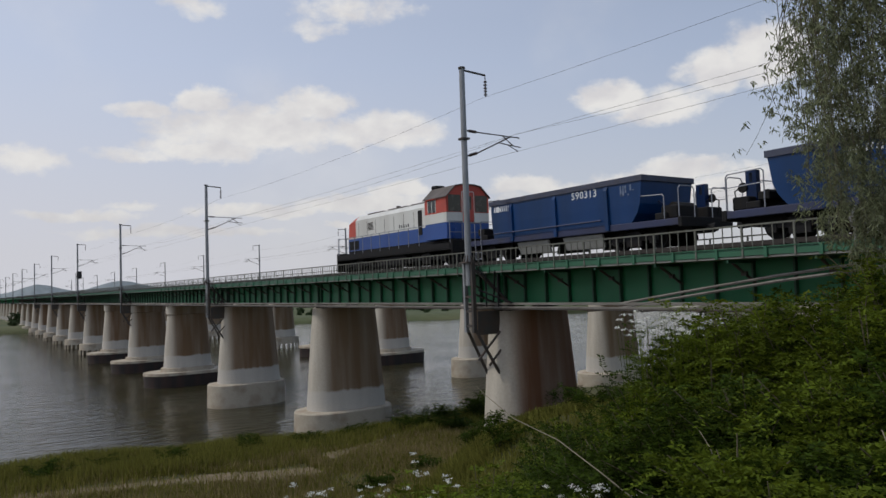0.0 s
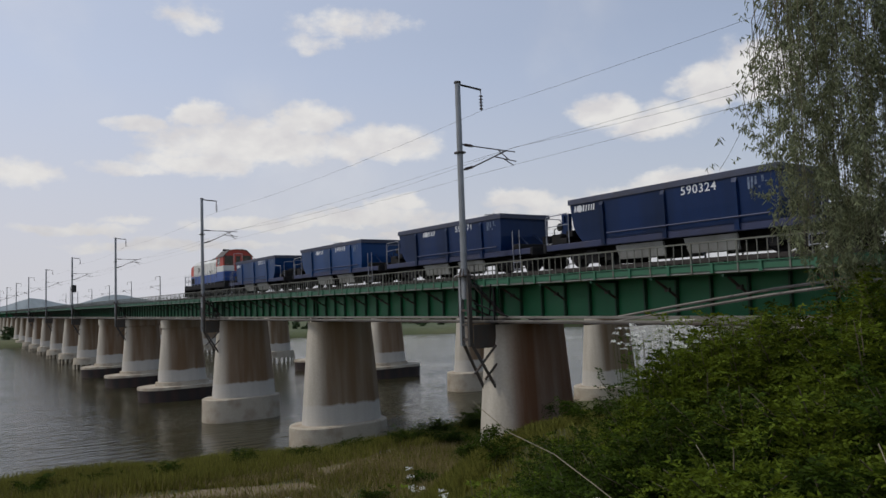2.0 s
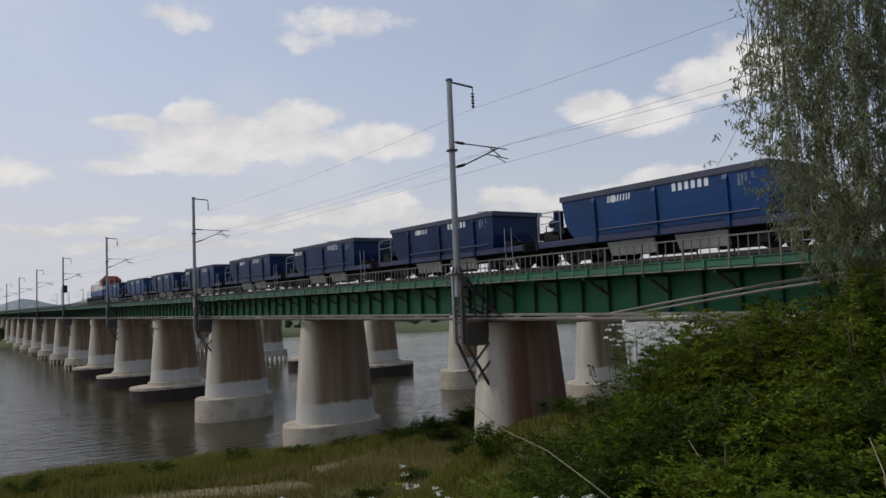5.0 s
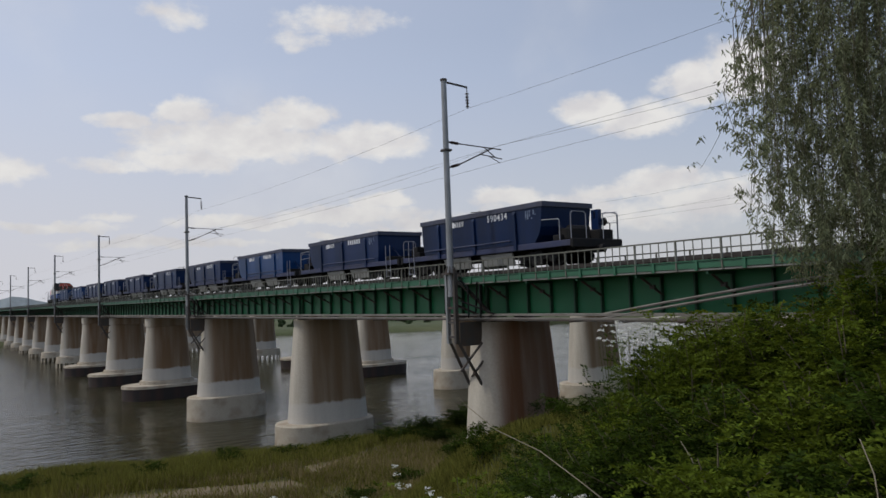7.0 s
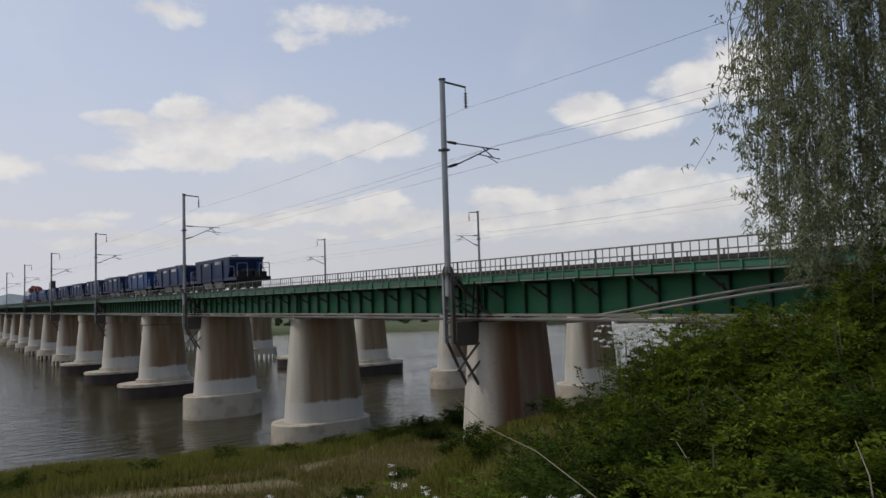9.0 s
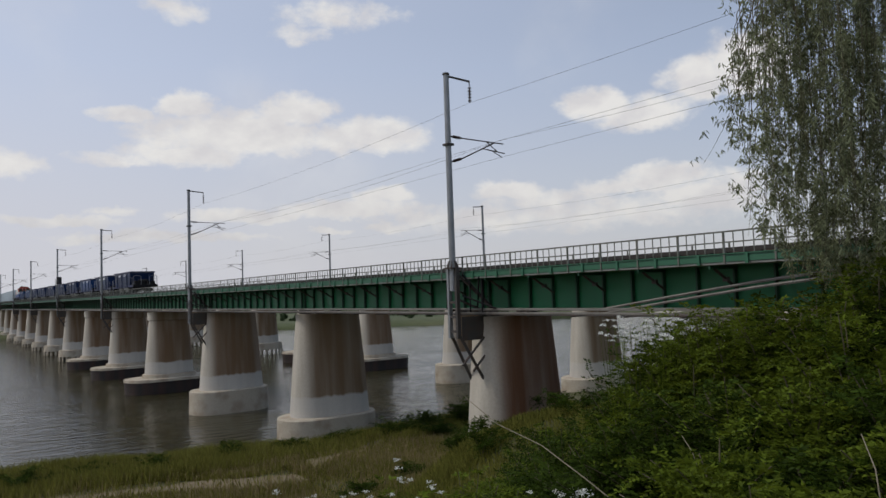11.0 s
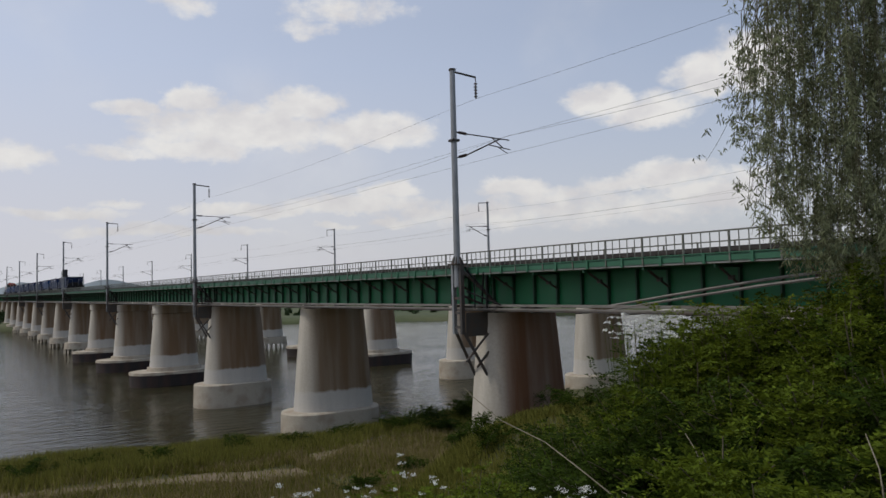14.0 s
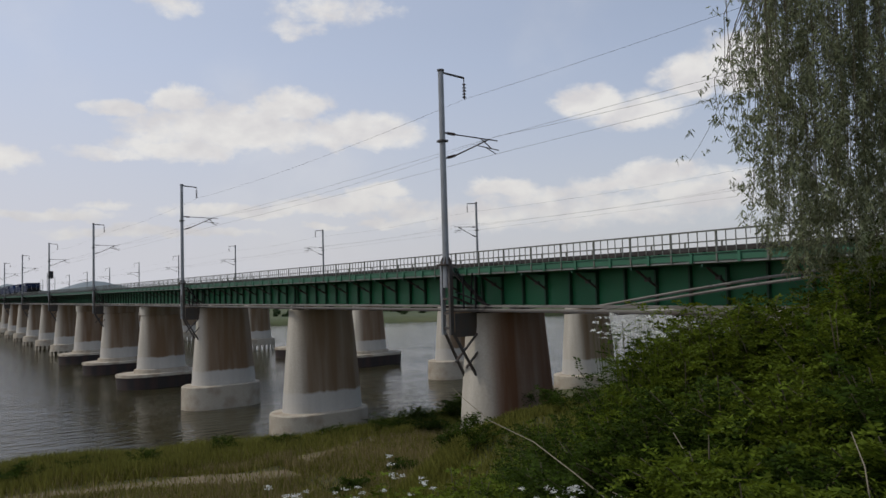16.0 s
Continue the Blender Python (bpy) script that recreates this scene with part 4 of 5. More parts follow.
        if s > 0:
            part("handrail", path_tube([(s * x, y, z) for x, y, z in end], 0.02), HANDRAIL, w)
            bars("handrail_bar", (((0.62, -5.82, 1.75), (1.34, -5.82, 1.75)),), 0.016, HANDRAIL, w)
    for s in (-1, 1):
        for y, zt_ in ((-4.7, 2.1), (-5.16, 2.1)):
            part("grab_iron", bar((s * 1.47, y, 1.05), (s * 1.47, y, zt_), 0.022, None, 6), HANDRAIL, w)
        bm = bmesh.new()
        for y in (-5.16, -4.7):
            tube(bm, (s * 1.45, y, 0.35), (s * 1.45, y, 1.05), 0.02, None, 5)
        for z in (0.4, 0.7):
            tube(bm, (s * 1.45, -5.16, z), (s * 1.45, -4.7, z), 0.02, None, 5)
        part("step", bm, HANDRAIL, w)
    # worn data panel by the last rib
    for side in (-1, 1):
        for k, (z0, z1) in enumerate(((2.3, 2.68), (2.3, 2.68), (2.42, 2.68), (2.3, 2.36), (2.48, 2.68), (2.46, 2.5))):
            y0, y1 = -2.92 - 0.12 * k, -2.85 - 0.12 * k
            if side > 0:
                y0, y1 = 1.2 - y1, 1.2 - y0
            x = side * 1.452
            part("data_panel", box(x - 0.005, x + 0.005, y0, y1, z0, z1), FADED, body)
    for y in (-4.35, 4.35):
        part("bogie_frame", bogie_frame_at(y, 1.05, 0.9), BLACK, w)
        for dy in (-0.9, 0.9):
            wheelset(w, y + dy)
    return w


def bogie_frame(half, axle):
    """Side frames, axle boxes and bolster, a little above the rails."""
    bm = bmesh.new()
    for s in (-1, 1):
        quad_box(bm, s * half - 0.08, s * half + 0.08, -axle - 0.25, axle + 0.25, 0.4, 0.58)
        quad_box(bm, s * half - 0.1, s * half + 0.1, -0.35, 0.35, 0.2, 0.72)
        for y in (-axle, axle):
            quad_box(bm, s * half - 0.11, s * half + 0.11, y - 0.16, y + 0.16, 0.28, 0.62)
    quad_box(bm, -half, half, -0.2, 0.2, 0.5, 0.78)
    bmesh.ops.translate(bm, verts=bm.verts[:], vec=(0, 0, 0.2))
    return bm


def wheelset(parent, y, r=0.43):
    bm = bmesh.new()
    tube(bm, (-1.0, 0, 0), (1.0, 0, 0), 0.08, None, 8)
    for s in (-1, 1):
        tube(bm, (s * 0.70, 0, 0), (s * 0.83, 0, 0), r, None, 20)
        tube(bm, (s * 0.665, 0, 0), (s * 0.70, 0, 0), r + 0.028, None, 20)
        for k in range(4):
            a = k * math.pi / 2
            tube(bm, (s * 0.835, 0.22 * math.cos(a), 0.22 * math.sin(a)), (s * 0.845, 0.22 * math.cos(a), 0.22 * math.sin(a)), 0.06, None, 6)
    me = mesh_of(bm, "wheelset", BLACK)
    ws = new("wheelset", me)
    ws.parent = parent
    ws.location = (0, y, r + 0.27)
    return ws


def build_loco():
    """Hood diesel running long hood first; origin on the rails at its middle."""
    w = thing("diesel_locomotive", "pale grey, blue and red hood diesel locomotive with side handrails", "locomotive")
    L = 6.5
    part("frame", box(-1.4, 1.4, -L, L, 1.0, 1.32, 0.03), BLACK, w)
    for y in (-L, L):
        s = 1 if y > 0 else -1
        part("pilot", box(-1.4, 1.4, min(y, y + s * 0.12), max(y, y + s * 0.12), 0.3, 1.5, 0.03), BLACK, w)
        part("coupler", bar((0, y, 0.92), (0, y + s * 0.55, 0.92), 0.14, 0.17, 8), BLACK, w)
    part("fuel_tank", box(-1.25, 1.25, -1.7, 1.7, 0.4, 1.0, 0.12), BLACK, w)
    hx = 1.0
    def hood(y0, y1, z0, z1, ch):
        return extrude_profile([(-hx, z0), (hx, z0), (hx, z1 - ch), (hx - ch, z1), (-hx + ch, z1), (-hx, z1 - ch)], "y", y0, y1)
    part("hood_lower", hood(-4.1, 5.6, 1.58, 2.4, 0.001), LOCOBLUE, w, "blue lower hood side")
    part("hood_foot", box(-hx + 0.02, hx - 0.02, -6.3, 5.6, 1.32, 1.58), BLACK, w)
    hood_ = part("hood", hood(-4.1, 4.6, 2.4, 3.75, 0.28), LOCOWHITE, w, "pale grey engine hood")
    bm = loft([[(-hx, 4.6, 2.4), (hx, 4.6, 2.4), (hx, 4.6, 3.47), (hx - 0.28, 4.6, 3.75), (-hx + 0.28, 4.6, 3.75), (-hx, 4.6, 3.47)],
               [(-hx, 5.6, 2.4), (hx, 5.6, 2.4), (hx, 5.5, 3.3), (hx - 0.28, 5.42, 3.58), (-hx + 0.28, 5.42, 3.58), (-hx, 5.5, 3.3)]])
    bmesh.ops.recalc_face_normals(bm, faces=bm.faces[:])
    part("nose", bm, LOCORED, w, "red hood nose")
    part("radiator_grille", box(-hx - 0.02, -hx, 4.2, 5.5, 1.65, 2.2), BLACK, w)
    part("air_intake", box(-hx - 0.02, -hx, -3.25, -2.85, 2.0, 3.35), BLACK, w)
    for s in (-1, 1):
        for k in range(7):
            y = 4.2 - k * 1.1
            part("hood_door_seam", box(min(s * hx, s * (hx + 0.008)), max(s * hx, s * (hx + 0.008)), y - 0.012, y + 0.012, 2.42, 3.3), LOCOROOF, hood_)
        for k in range(6):
            part("louvre", box(min(s * hx, s * (hx + 0.02)), max(s * hx, s * (hx + 0.02)), 2.3, 3.0, 2.75 + k * 0.08, 2.79 + k * 0.08), LOCOROOF, hood_)
        part("stripe", box(min(s * hx, s * (hx + 0.006)), max(s * hx, s * (hx + 0.006)), -4.1, 5.55, 2.36, 2.41), LOCOWHITE, w)
    bm = bmesh.new()
    for y0, y1 in ((-3.6, -1.4), (-1.0, 1.2), (1.8, 3.8)):
        quad_box(bm, -0.55, 0.55, y0, y1, 3.75, 3.86)
    part("roof_hatches", bm, LOCOROOF, w)
    part("exhaust", bevelled(bar((0, 0.9, 3.8), (0, 0.9, 4.05), 0.16, 0.14, 10), 0.01), LOCOROOF, w)
    # cab
    cx, c0, c1 = 1.36, -6.15, -4.1
    part("cab_base", box(-cx, cx, c0, c1, 1.584, 2.42, 0.02), LOCOBLUE, w)
    part("cab_band", box(-cx, cx, c0, c1, 2.424, 2.95, 0.015), LOCOWHITE, w)
    cab = part("cab_upper", extrude_profile([(-cx, 2.954), (cx, 2.954), (cx, 3.75), (0.8, 4.3), (0.35, 4.38), (-0.35, 4.38), (-0.8, 4.3), (-cx, 3.75)], "y", c0, c1), LOCORED, w, "red cab top")
    part("cab_roof", extrude_profile([(cx + 0.06, 3.71), (cx + 0.06, 3.76), (0.82, 4.35), (0.36, 4.43), (-0.36, 4.43), (-0.82, 4.35), (-cx - 0.06, 3.76), (-cx - 0.06, 3.71), (-0.81, 4.305), (-0.35, 4.385), (0.35, 4.385), (0.81, 4.305)], "y", c0 - 0.1, c1 + 0.1), LOCOROOF, w, "sooty dark cab roof")
    for s in (-1, 1):
        part("side_window", box(s * (cx + 0.006) - 0.006, s * (cx + 0.006) + 0.006, -5.15, -4.45, 3.02, 3.66), GLASS, cab)
        for y in (-5.17, -4.82, -4.43):
            part("window_frame", box(s * (cx + 0.014) - 0.008, s * (cx + 0.014) + 0.008, y - 0.02, y + 0.02, 3.0, 3.68), LOCOWHITE, cab)
        part("window_hood", box(min(s * cx, s * (cx + 0.1)), max(s * cx, s * (cx + 0.1)), -5.25, -4.35, 3.69, 3.72), LOCORED, cab)
    for x0, x1 in ((-1.24, -0.46), (0.46, 1.24)):
        part("end_window", box(x0, x1, c0 - 0.012, c0, 2.98, 3.85), DUSTGLASS, cab)
        part("end_window", box(x0, x1, c1, c1 + 0.012, 3.25, 3.75), GLASS, cab)
    part("end_door", box(-0.36, 0.36, c0 - 0.03, c0, 2.45, 4.0), LOCORED, cab)
    part("door_pane", box(-0.2, 0.2, c0 - 0.042, c0 - 0.031, 3.1, 3.8), DUSTGLASS, cab)
    part("door_frame", path_tube([(-0.38, c0 - 0.02, 2.45), (-0.38, c0 - 0.02, 4.02), (0.38, c0 - 0.02, 4.02), (0.38, c0 - 0.02, 2.45)], 0.025, 4), LOCOWHITE, cab)
    part("rear_hood", hood(-6.3, c0 - 0.015, 1.584, 2.2, 0.1), LOCOBLUE, w)
    part("horn", bevelled(bar((-0.5, -4.3, 4.5), (-0.5, -3.7, 4.5), 0.08, 0.14, 8), 0.01), BLACK, w)
    part("beacon", box(-0.7, -0.2, -4.4, -4.0, 4.4, 4.56, 0.04), BLACK, w)
    # outboard walkway and handrails
    for s in (-1, 1):
        part("walkway", box(s * 1.2 - 0.2, s * 1.2 + 0.2, -L, L, 1.322, 1.36), BLACK, w)
        part("running_board_edge", box(s * 1.405 - 0.012, s * 1.405 + 0.012, -6.4, 6.4, 1.1, 1.34), BLACK, w)
        for k in range(10):
            y = 6.25 - k * 1.08
            if y < -4.0:
                continue
            part("handrail_post", bar((s * 1.38, y, 1.36), (s * 1.38, y, 2.4), 0.022, None, 6), HANDRAIL, w)
        part("handrail", bar((s * 1.38, 6.4, 2.4), (s * 1.38, -4.0, 2.4), 0.02, None, 6), HANDRAIL, w)
    for y in (6.4, -6.42):
        for s in (-1, 1):
            part("end_handrail", path_tube([(s * 1.38, y, 1.36), (s * 1.38, y, 2.45), (s * 0.6, y, 2.45), (s * 0.6, y, 1.36)], 0.022), HANDRAIL, w)
            bars("end_handrail_bar", (((s * 1.36, y, 1.9), (s * 0.62, y, 1.9)),), 0.02, HANDRAIL, w)
    for k in range(5):
        part("lettering_bar", box(-hx - 0.006, -hx - 0.002, -0.9 - k * 0.24, -0.78 - k * 0.24, 2.55, 2.74 - 0.04 * (k % 2)), SIGNALBLACK, hood_)
    for y in (-3.85, 3.85):
        part("bogie_frame", bogie_frame_at(y, 1.1, 1.7), BLACK, w)
        for dy in (-1.65, 0, 1.65):
            wheelset(w, y + dy, 0.45)
    return w


def bogie_frame_at(y, half, axle):
    bm = bogie_frame(half, axle)
    bmesh.ops.translate(bm, verts=bm.verts[:], vec=(0, y, 0))
    return bm


def text_part(body, parent, y, z, size, side=-1):
    cu = bpy.data.curves.new("number", "FONT")
    cu.body, cu.size, cu.extrude, cu.align_x = body, size, 0.002, "LEFT"
    cu.space_character = 1.15
    cu.offset = 0.004
    cu.materials.append(WHITE)
    ob = new("number", cu)
    ob.parent = parent
    turn = Matrix(((0, 0, side, 0), (side, 0, 0, 0), (0, 1, 0, 0), (0, 0, 0, 1)))
    ob.matrix_local = Matrix.Translation((side * 1.454, y, z)) @ turn
    return ob


WAGON_PITCH, WAGONS = 13.45, 10
wagon = build_wagon()
wagons = [wagon] + [copy_thing(wagon, pose(0, 0, 0)) for _ in range(WAGONS - 1)]
KNOWN = {0: "590313", 1: "590418", 2: "590371", 3: "590324", 4: "590369", 5: "590373", 9: "590434"}


def emblem(w, y, side):
    """The operator's mark as slanted strokes and a disc; y: its end towards the head of the train, in the wagon's space."""
    x = side * 1.455
    for dy, wd in ((0.0, 0.07), (-0.12, 0.05), (-0.47, 0.07), (-0.62, 0.05), (-0.76, 0.06), (-0.9, 0.05), (-1.02, 0.06)):
        pts = [(dy, 2.46), (dy - 0.045, 2.7), (dy - 0.045 - wd, 2.7), (dy - wd, 2.46)]
        pts = [(y + (p if side < 0 else -p), q) for p, q in pts]
        part("emblem", extrude_profile(pts, "x", x - 0.004, x + 0.004), WHITE, w)
    yc = y - 0.31 if side < 0 else y + 0.31
    part("emblem", bar((x - 0.004, yc, 2.58), (x + 0.004, yc, 2.58), 0.14, None, 16), WHITE, w)


for k, w in enumerate(wagons):
    # the first wagon shows its other side
    emblem(w, *((-3.65, 1) if k == 0 else (-1.45, 1) if k == WAGONS - 1 else (4.85, -1) if k in (3, 5) else (2.65, -1)))
    if k in (0, WAGONS - 1):
        text_part(KNOWN[k], w, 1.45, 2.46, 0.42, 1)
    elif k in KNOWN:
        text_part(KNOWN[k], w, -0.3, 2.46, 0.42)
    else:
        for j in range(6):
            y = -0.32 - j * 0.26
            part("number_bar", box(-1.456, -1.444, y - 0.15, y, 2.47, 2.75), WHITE, w)
    # these wagons get the blue with painted sky sheen
    if k in (0, 1, 7):
        tagged(w, "brighter blue ballast hopper wagon with white markings and handrails")
        for o in w.children_recursive:
            if o.name.startswith(("hopper_body", "rib")):
                o.data = o.data.copy()
                o.data.materials[0] = SHEENBLUE
loco = build_loco()


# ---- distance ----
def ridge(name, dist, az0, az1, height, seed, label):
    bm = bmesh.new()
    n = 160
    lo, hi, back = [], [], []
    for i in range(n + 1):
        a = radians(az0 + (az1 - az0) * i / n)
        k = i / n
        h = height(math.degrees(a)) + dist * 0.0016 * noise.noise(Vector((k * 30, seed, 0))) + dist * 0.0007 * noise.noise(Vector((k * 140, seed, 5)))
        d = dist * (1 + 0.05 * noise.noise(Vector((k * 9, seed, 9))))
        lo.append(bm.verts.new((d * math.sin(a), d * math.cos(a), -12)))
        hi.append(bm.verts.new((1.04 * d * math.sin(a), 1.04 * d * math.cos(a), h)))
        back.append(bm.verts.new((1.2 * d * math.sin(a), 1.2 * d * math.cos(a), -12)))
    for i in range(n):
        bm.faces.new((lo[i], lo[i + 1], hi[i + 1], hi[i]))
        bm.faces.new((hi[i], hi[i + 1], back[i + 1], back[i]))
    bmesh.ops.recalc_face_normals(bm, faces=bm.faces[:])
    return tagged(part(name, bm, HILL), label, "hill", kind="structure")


def bump_at(a, c, w, h):
    return h * math.exp(-((a - c) / w) ** 2)


ridge("backdrop_hill", 1500, -40, 80, lambda a: 8 + bump_at(a, 5.2, 1.6, 21) + bump_at(a, 10.2, 2.2, 22) + bump_at(a, 15, 3, 8) + bump_at(a, -6, 6, 20), 2.0, "low wooded hills on the horizon, haze painted into their colour")


def far_trees(name, spots, label):
    """Rows of distant trees as many leaf clumps; spots: x, y, ground, height, width."""
    P, L = [], []
    for x, y, z, h, w in spots:
        n = int(60 + 26 * h)
        u = RNG.normal(size=(n, 3))
        u = unit(u) * RNG.uniform(0.35, 1, (n, 1)) ** 0.5
        P.append(np.c_[x + u[:, 0] * w * 0.5, y + u[:, 1] * w * 0.5, z + h * 0.55 + u[:, 2] * h * 0.48])
        L.append(np.full(n, 0.28 * h ** 0.5 + 0.25))
    P = np.concatenate(P)
    L = np.concatenate(L)
    along = unit(RNG.normal(size=P.shape) + (0, 0, 0.3))
    side = unit(np.cross(along, RNG.normal(size=P.shape)))
    ob = new(name, card_cloud(name, P, along, side, L * 1.3, L, FARTREE))
    return tagged(ob, label, "trees", kind="stuff")


spots = []
for i in range(300):
    x = RNG.uniform(-60, 420)
    y = far_bank_line(x) + RNG.uniform(6, 60)
    h = RNG.uniform(0.8, 2.6) if x > 40 else RNG.uniform(1.5, 4.5)
    spots.append((x, y, -8.4, h, h * RNG.uniform(1.0, 2.2)))
for i in range(150):
    a = radians(RNG.uniform(14, 52))
    d = RNG.uniform(380, 700)
    h = RNG.uniform(5, 10)
    spots.append((d * math.sin(a), d * math.cos(a), -8.6, h, h * 1.3))
far_trees("far_bushes", spots, "distant bushes and trees along the far bank")

# pale sandbank under the far shore
strip_land("sandbank", [(x, far_bank_line(x) - 9 - 3 * math.sin(x * 0.05)) for x in range(178, 480, 6)], 6.5, -9.6, SAND,
           "pale sandbank on the far shore", "sandbank")


# ---- near plants ----
def polar(az, r):
    return r * math.sin(radians(az)), r * math.cos(radians(az))


def twig_mesh(lines, r0, r1, n=4):
    bm = bmesh.new()
    for pts in lines:
        k = len(pts) - 1
        for i in range(k):
            tube(bm, pts[i], pts[i + 1], r0 + (r1 - r0) * i / k, r0 + (r1 - r0) * (i + 1) / k, n)
    return bm


def pinnate(base, out, up, length, pairs):
    """Leaflet positions of one compound leaf: arching rachis with pairs of leaflets."""
    pos, along, side = [], [], []
    s = unit(np.cross(out, up)[None])[0]
    for i in range(pairs):
        t = (i + 1.2) / (pairs + 0.6)
        p = base + out * length * t + np.array((0, 0, -0.35 * length * t * t))
        for sg in (-1, 1):
            pos.append(p)
            along.append(s * sg + out * 0.35 + np.array((0, 0, -0.15)))
            side.append(out)
    p = base + out * length + np.array((0, 0, -0.35 * length))
    pos.append(p)
    along.append(out)
    side.append(s)
    return pos, along, side


def build_shrub(x, y, ztop, radius, leaves, material, label, leaf=0.27, leaflet=0.05, pairs=7, category="shrub", group="shrubs on the embankment"):
    zg = ground_height(x, y) - 0.05
    h = ztop - zg
    s = thing("shrub", label, category, group)
    s.location = (x, y, zg)
    lines, P, A, S = [], [], [], []
    shoots = max(7, int(leaves / 22))
    per = leaves // shoots
    for i in range(shoots):
        ang, lean = RNG.uniform(0, 2 * math.pi), RNG.uniform(0.0, 1.0) ** 0.6
        hh = h * RNG.uniform(0.55, 1.0) * (1 - 0.28 * lean)
        tip = np.array((math.cos(ang) * radius * lean, math.sin(ang) * radius * lean, hh))
        pts = []
        for k in range(6):
            t = k / 5
            pts.append((tip[0] * t ** 1.4, tip[1] * t ** 1.4, hh * (1.25 * t - 0.25 * t * t)))
        lines.append(pts)
        for j in range(per):
            t = RNG.uniform(0.3, 1.0) ** 0.75
            k = min(4, int(t * 5))
            b = np.array(pts[k]) + (np.array(pts[k + 1]) - np.array(pts[k])) * (t * 5 - k)
            a = RNG.uniform(0, 2 * math.pi)
            out = unit(np.array((math.cos(a), math.sin(a), RNG.uniform(-0.35, 1.1)))[None])[0]
            p, al, sd = pinnate(b, out, np.array((0, 0, 1.0)), leaf * RNG.uniform(0.6, 1.15), pairs)
            P += p
            A += al
            S += sd
    tagged(part("stem", twig_mesh(lines, 0.014, 0.004), TWIG, s), kind="stuff")
    n = len(P)
    P, A, S = np.array(P), np.array(A), np.array(S)
    A = unit(A + RNG.normal(size=A.shape) * 0.3)
    S = unit(S - A * (S * A).sum(1, keepdims=True) + RNG.normal(size=A.shape) * 0.35)
    L = RNG.uniform(0.8, 1.25, n) * leaflet
    crown = new("foliage", card_cloud("foliage", P, A, S, L, L * 0.45, material))
    crown.parent = s
    return s


SHRUBS = []
DEEP, FRESH = "dense dark green locust shrub with feathery compound leaves", "fresh green weedy shrub on the grassy slope"
for az, r, zt, rad, n, fresh in (
        (41.5, 10.5, -2.0, 0.9, 260, 0), (44, 9.8, -1.35, 0.9, 330, 0), (46.8, 9.2, -1.2, 0.8, 420, 0), (50.6, 9.3, -0.3, 0.9, 600, 0),
        (53.0, 9.4, -0.12, 0.95, 640, 0), (54.5, 9.2, 0.08, 1.1, 500, 1), (58, 8.8, 0.06, 1.1, 500, 1), (62, 8.6, 0.1, 1.1, 480, 0),
        (66, 8.2, 0.4, 1.1, 460, 0), (70.5, 7.8, 0.8, 1.1, 350, 0), (43.5, 7.6, -1.65, 0.8, 340, 0), (47.5, 7.2, -1.25, 0.8, 380, 0),
        (51.5, 7.0, -0.95, 0.85, 420, 0), (56, 6.6, -0.65, 0.85, 420, 0), (61, 6.4, -0.5, 0.9, 420, 1), (66.5, 6.2, -0.45, 0.9, 380, 0),
        (55, 5.2, -1.0, 0.6, 300, 1), (61.5, 5.0, -0.95, 0.6, 300, 0), (67.5, 5.0, -0.8, 0.6, 260, 1), (39.0, 7.6, -1.85, 0.7, 280, 1),
        (49.5, 5.4, -1.35, 0.55, 260, 0), (44.5, 5.6, -1.5, 0.5, 230, 1), (73, 6.4, -0.2, 0.9, 240, 0), (59, 10.5, 0.0, 1.2, 380, 0), (66, 10.5, 0.4, 1.2, 380, 0),
        (57.5, 4.1, -1.0, 0.5, 300, 1), (63.0, 4.0, -0.95, 0.5, 300, 1), (68.5, 4.0, -0.85, 0.5, 260, 1), (53.5, 12.5, -0.45, 1.1, 560, 0), (56.0, 13.0, -0.1, 1.2, 560, 0), (58.5, 12.5, 0.0, 1.4, 480, 0), (67.5, 9.8, 1.3, 1.1, 480, 1), (71.0, 9.3, 1.8, 1.1, 420, 0), (64.5, 10.4, 0.25, 1.0, 420, 1), (49.0, 7.9, -0.95, 0.8, 360, 1), (53.5, 7.6, -0.55, 0.8, 360, 1), (64, 7.2, -0.15, 0.8, 360, 1), (68.5, 7.0, 0.0, 0.8, 340, 1),
        (49.6, 9.0, -0.3, 0.7, 420, 0), (51.8, 8.8, -0.25, 0.7, 420, 1), (54.4, 8.6, 0.03, 0.75, 460, 1), (56.4, 8.4, 0.12, 0.8, 460, 1), (59.5, 8.2, 0.0, 0.9, 460, 1), (62.6, 8.0, 0.05, 0.9, 440, 1), (65.5, 8.4, 0.4, 0.9, 440, 1)):
    x, y = polar(az, r)
    SHRUBS.append(build_shrub(x, y, zt, rad, int(n * 1.2), LOCUST2 if fresh else LOCUST, FRESH if fresh else DEEP, leaf=0.34 if r > 6 else 0.28, leaflet=0.05, pairs=9))
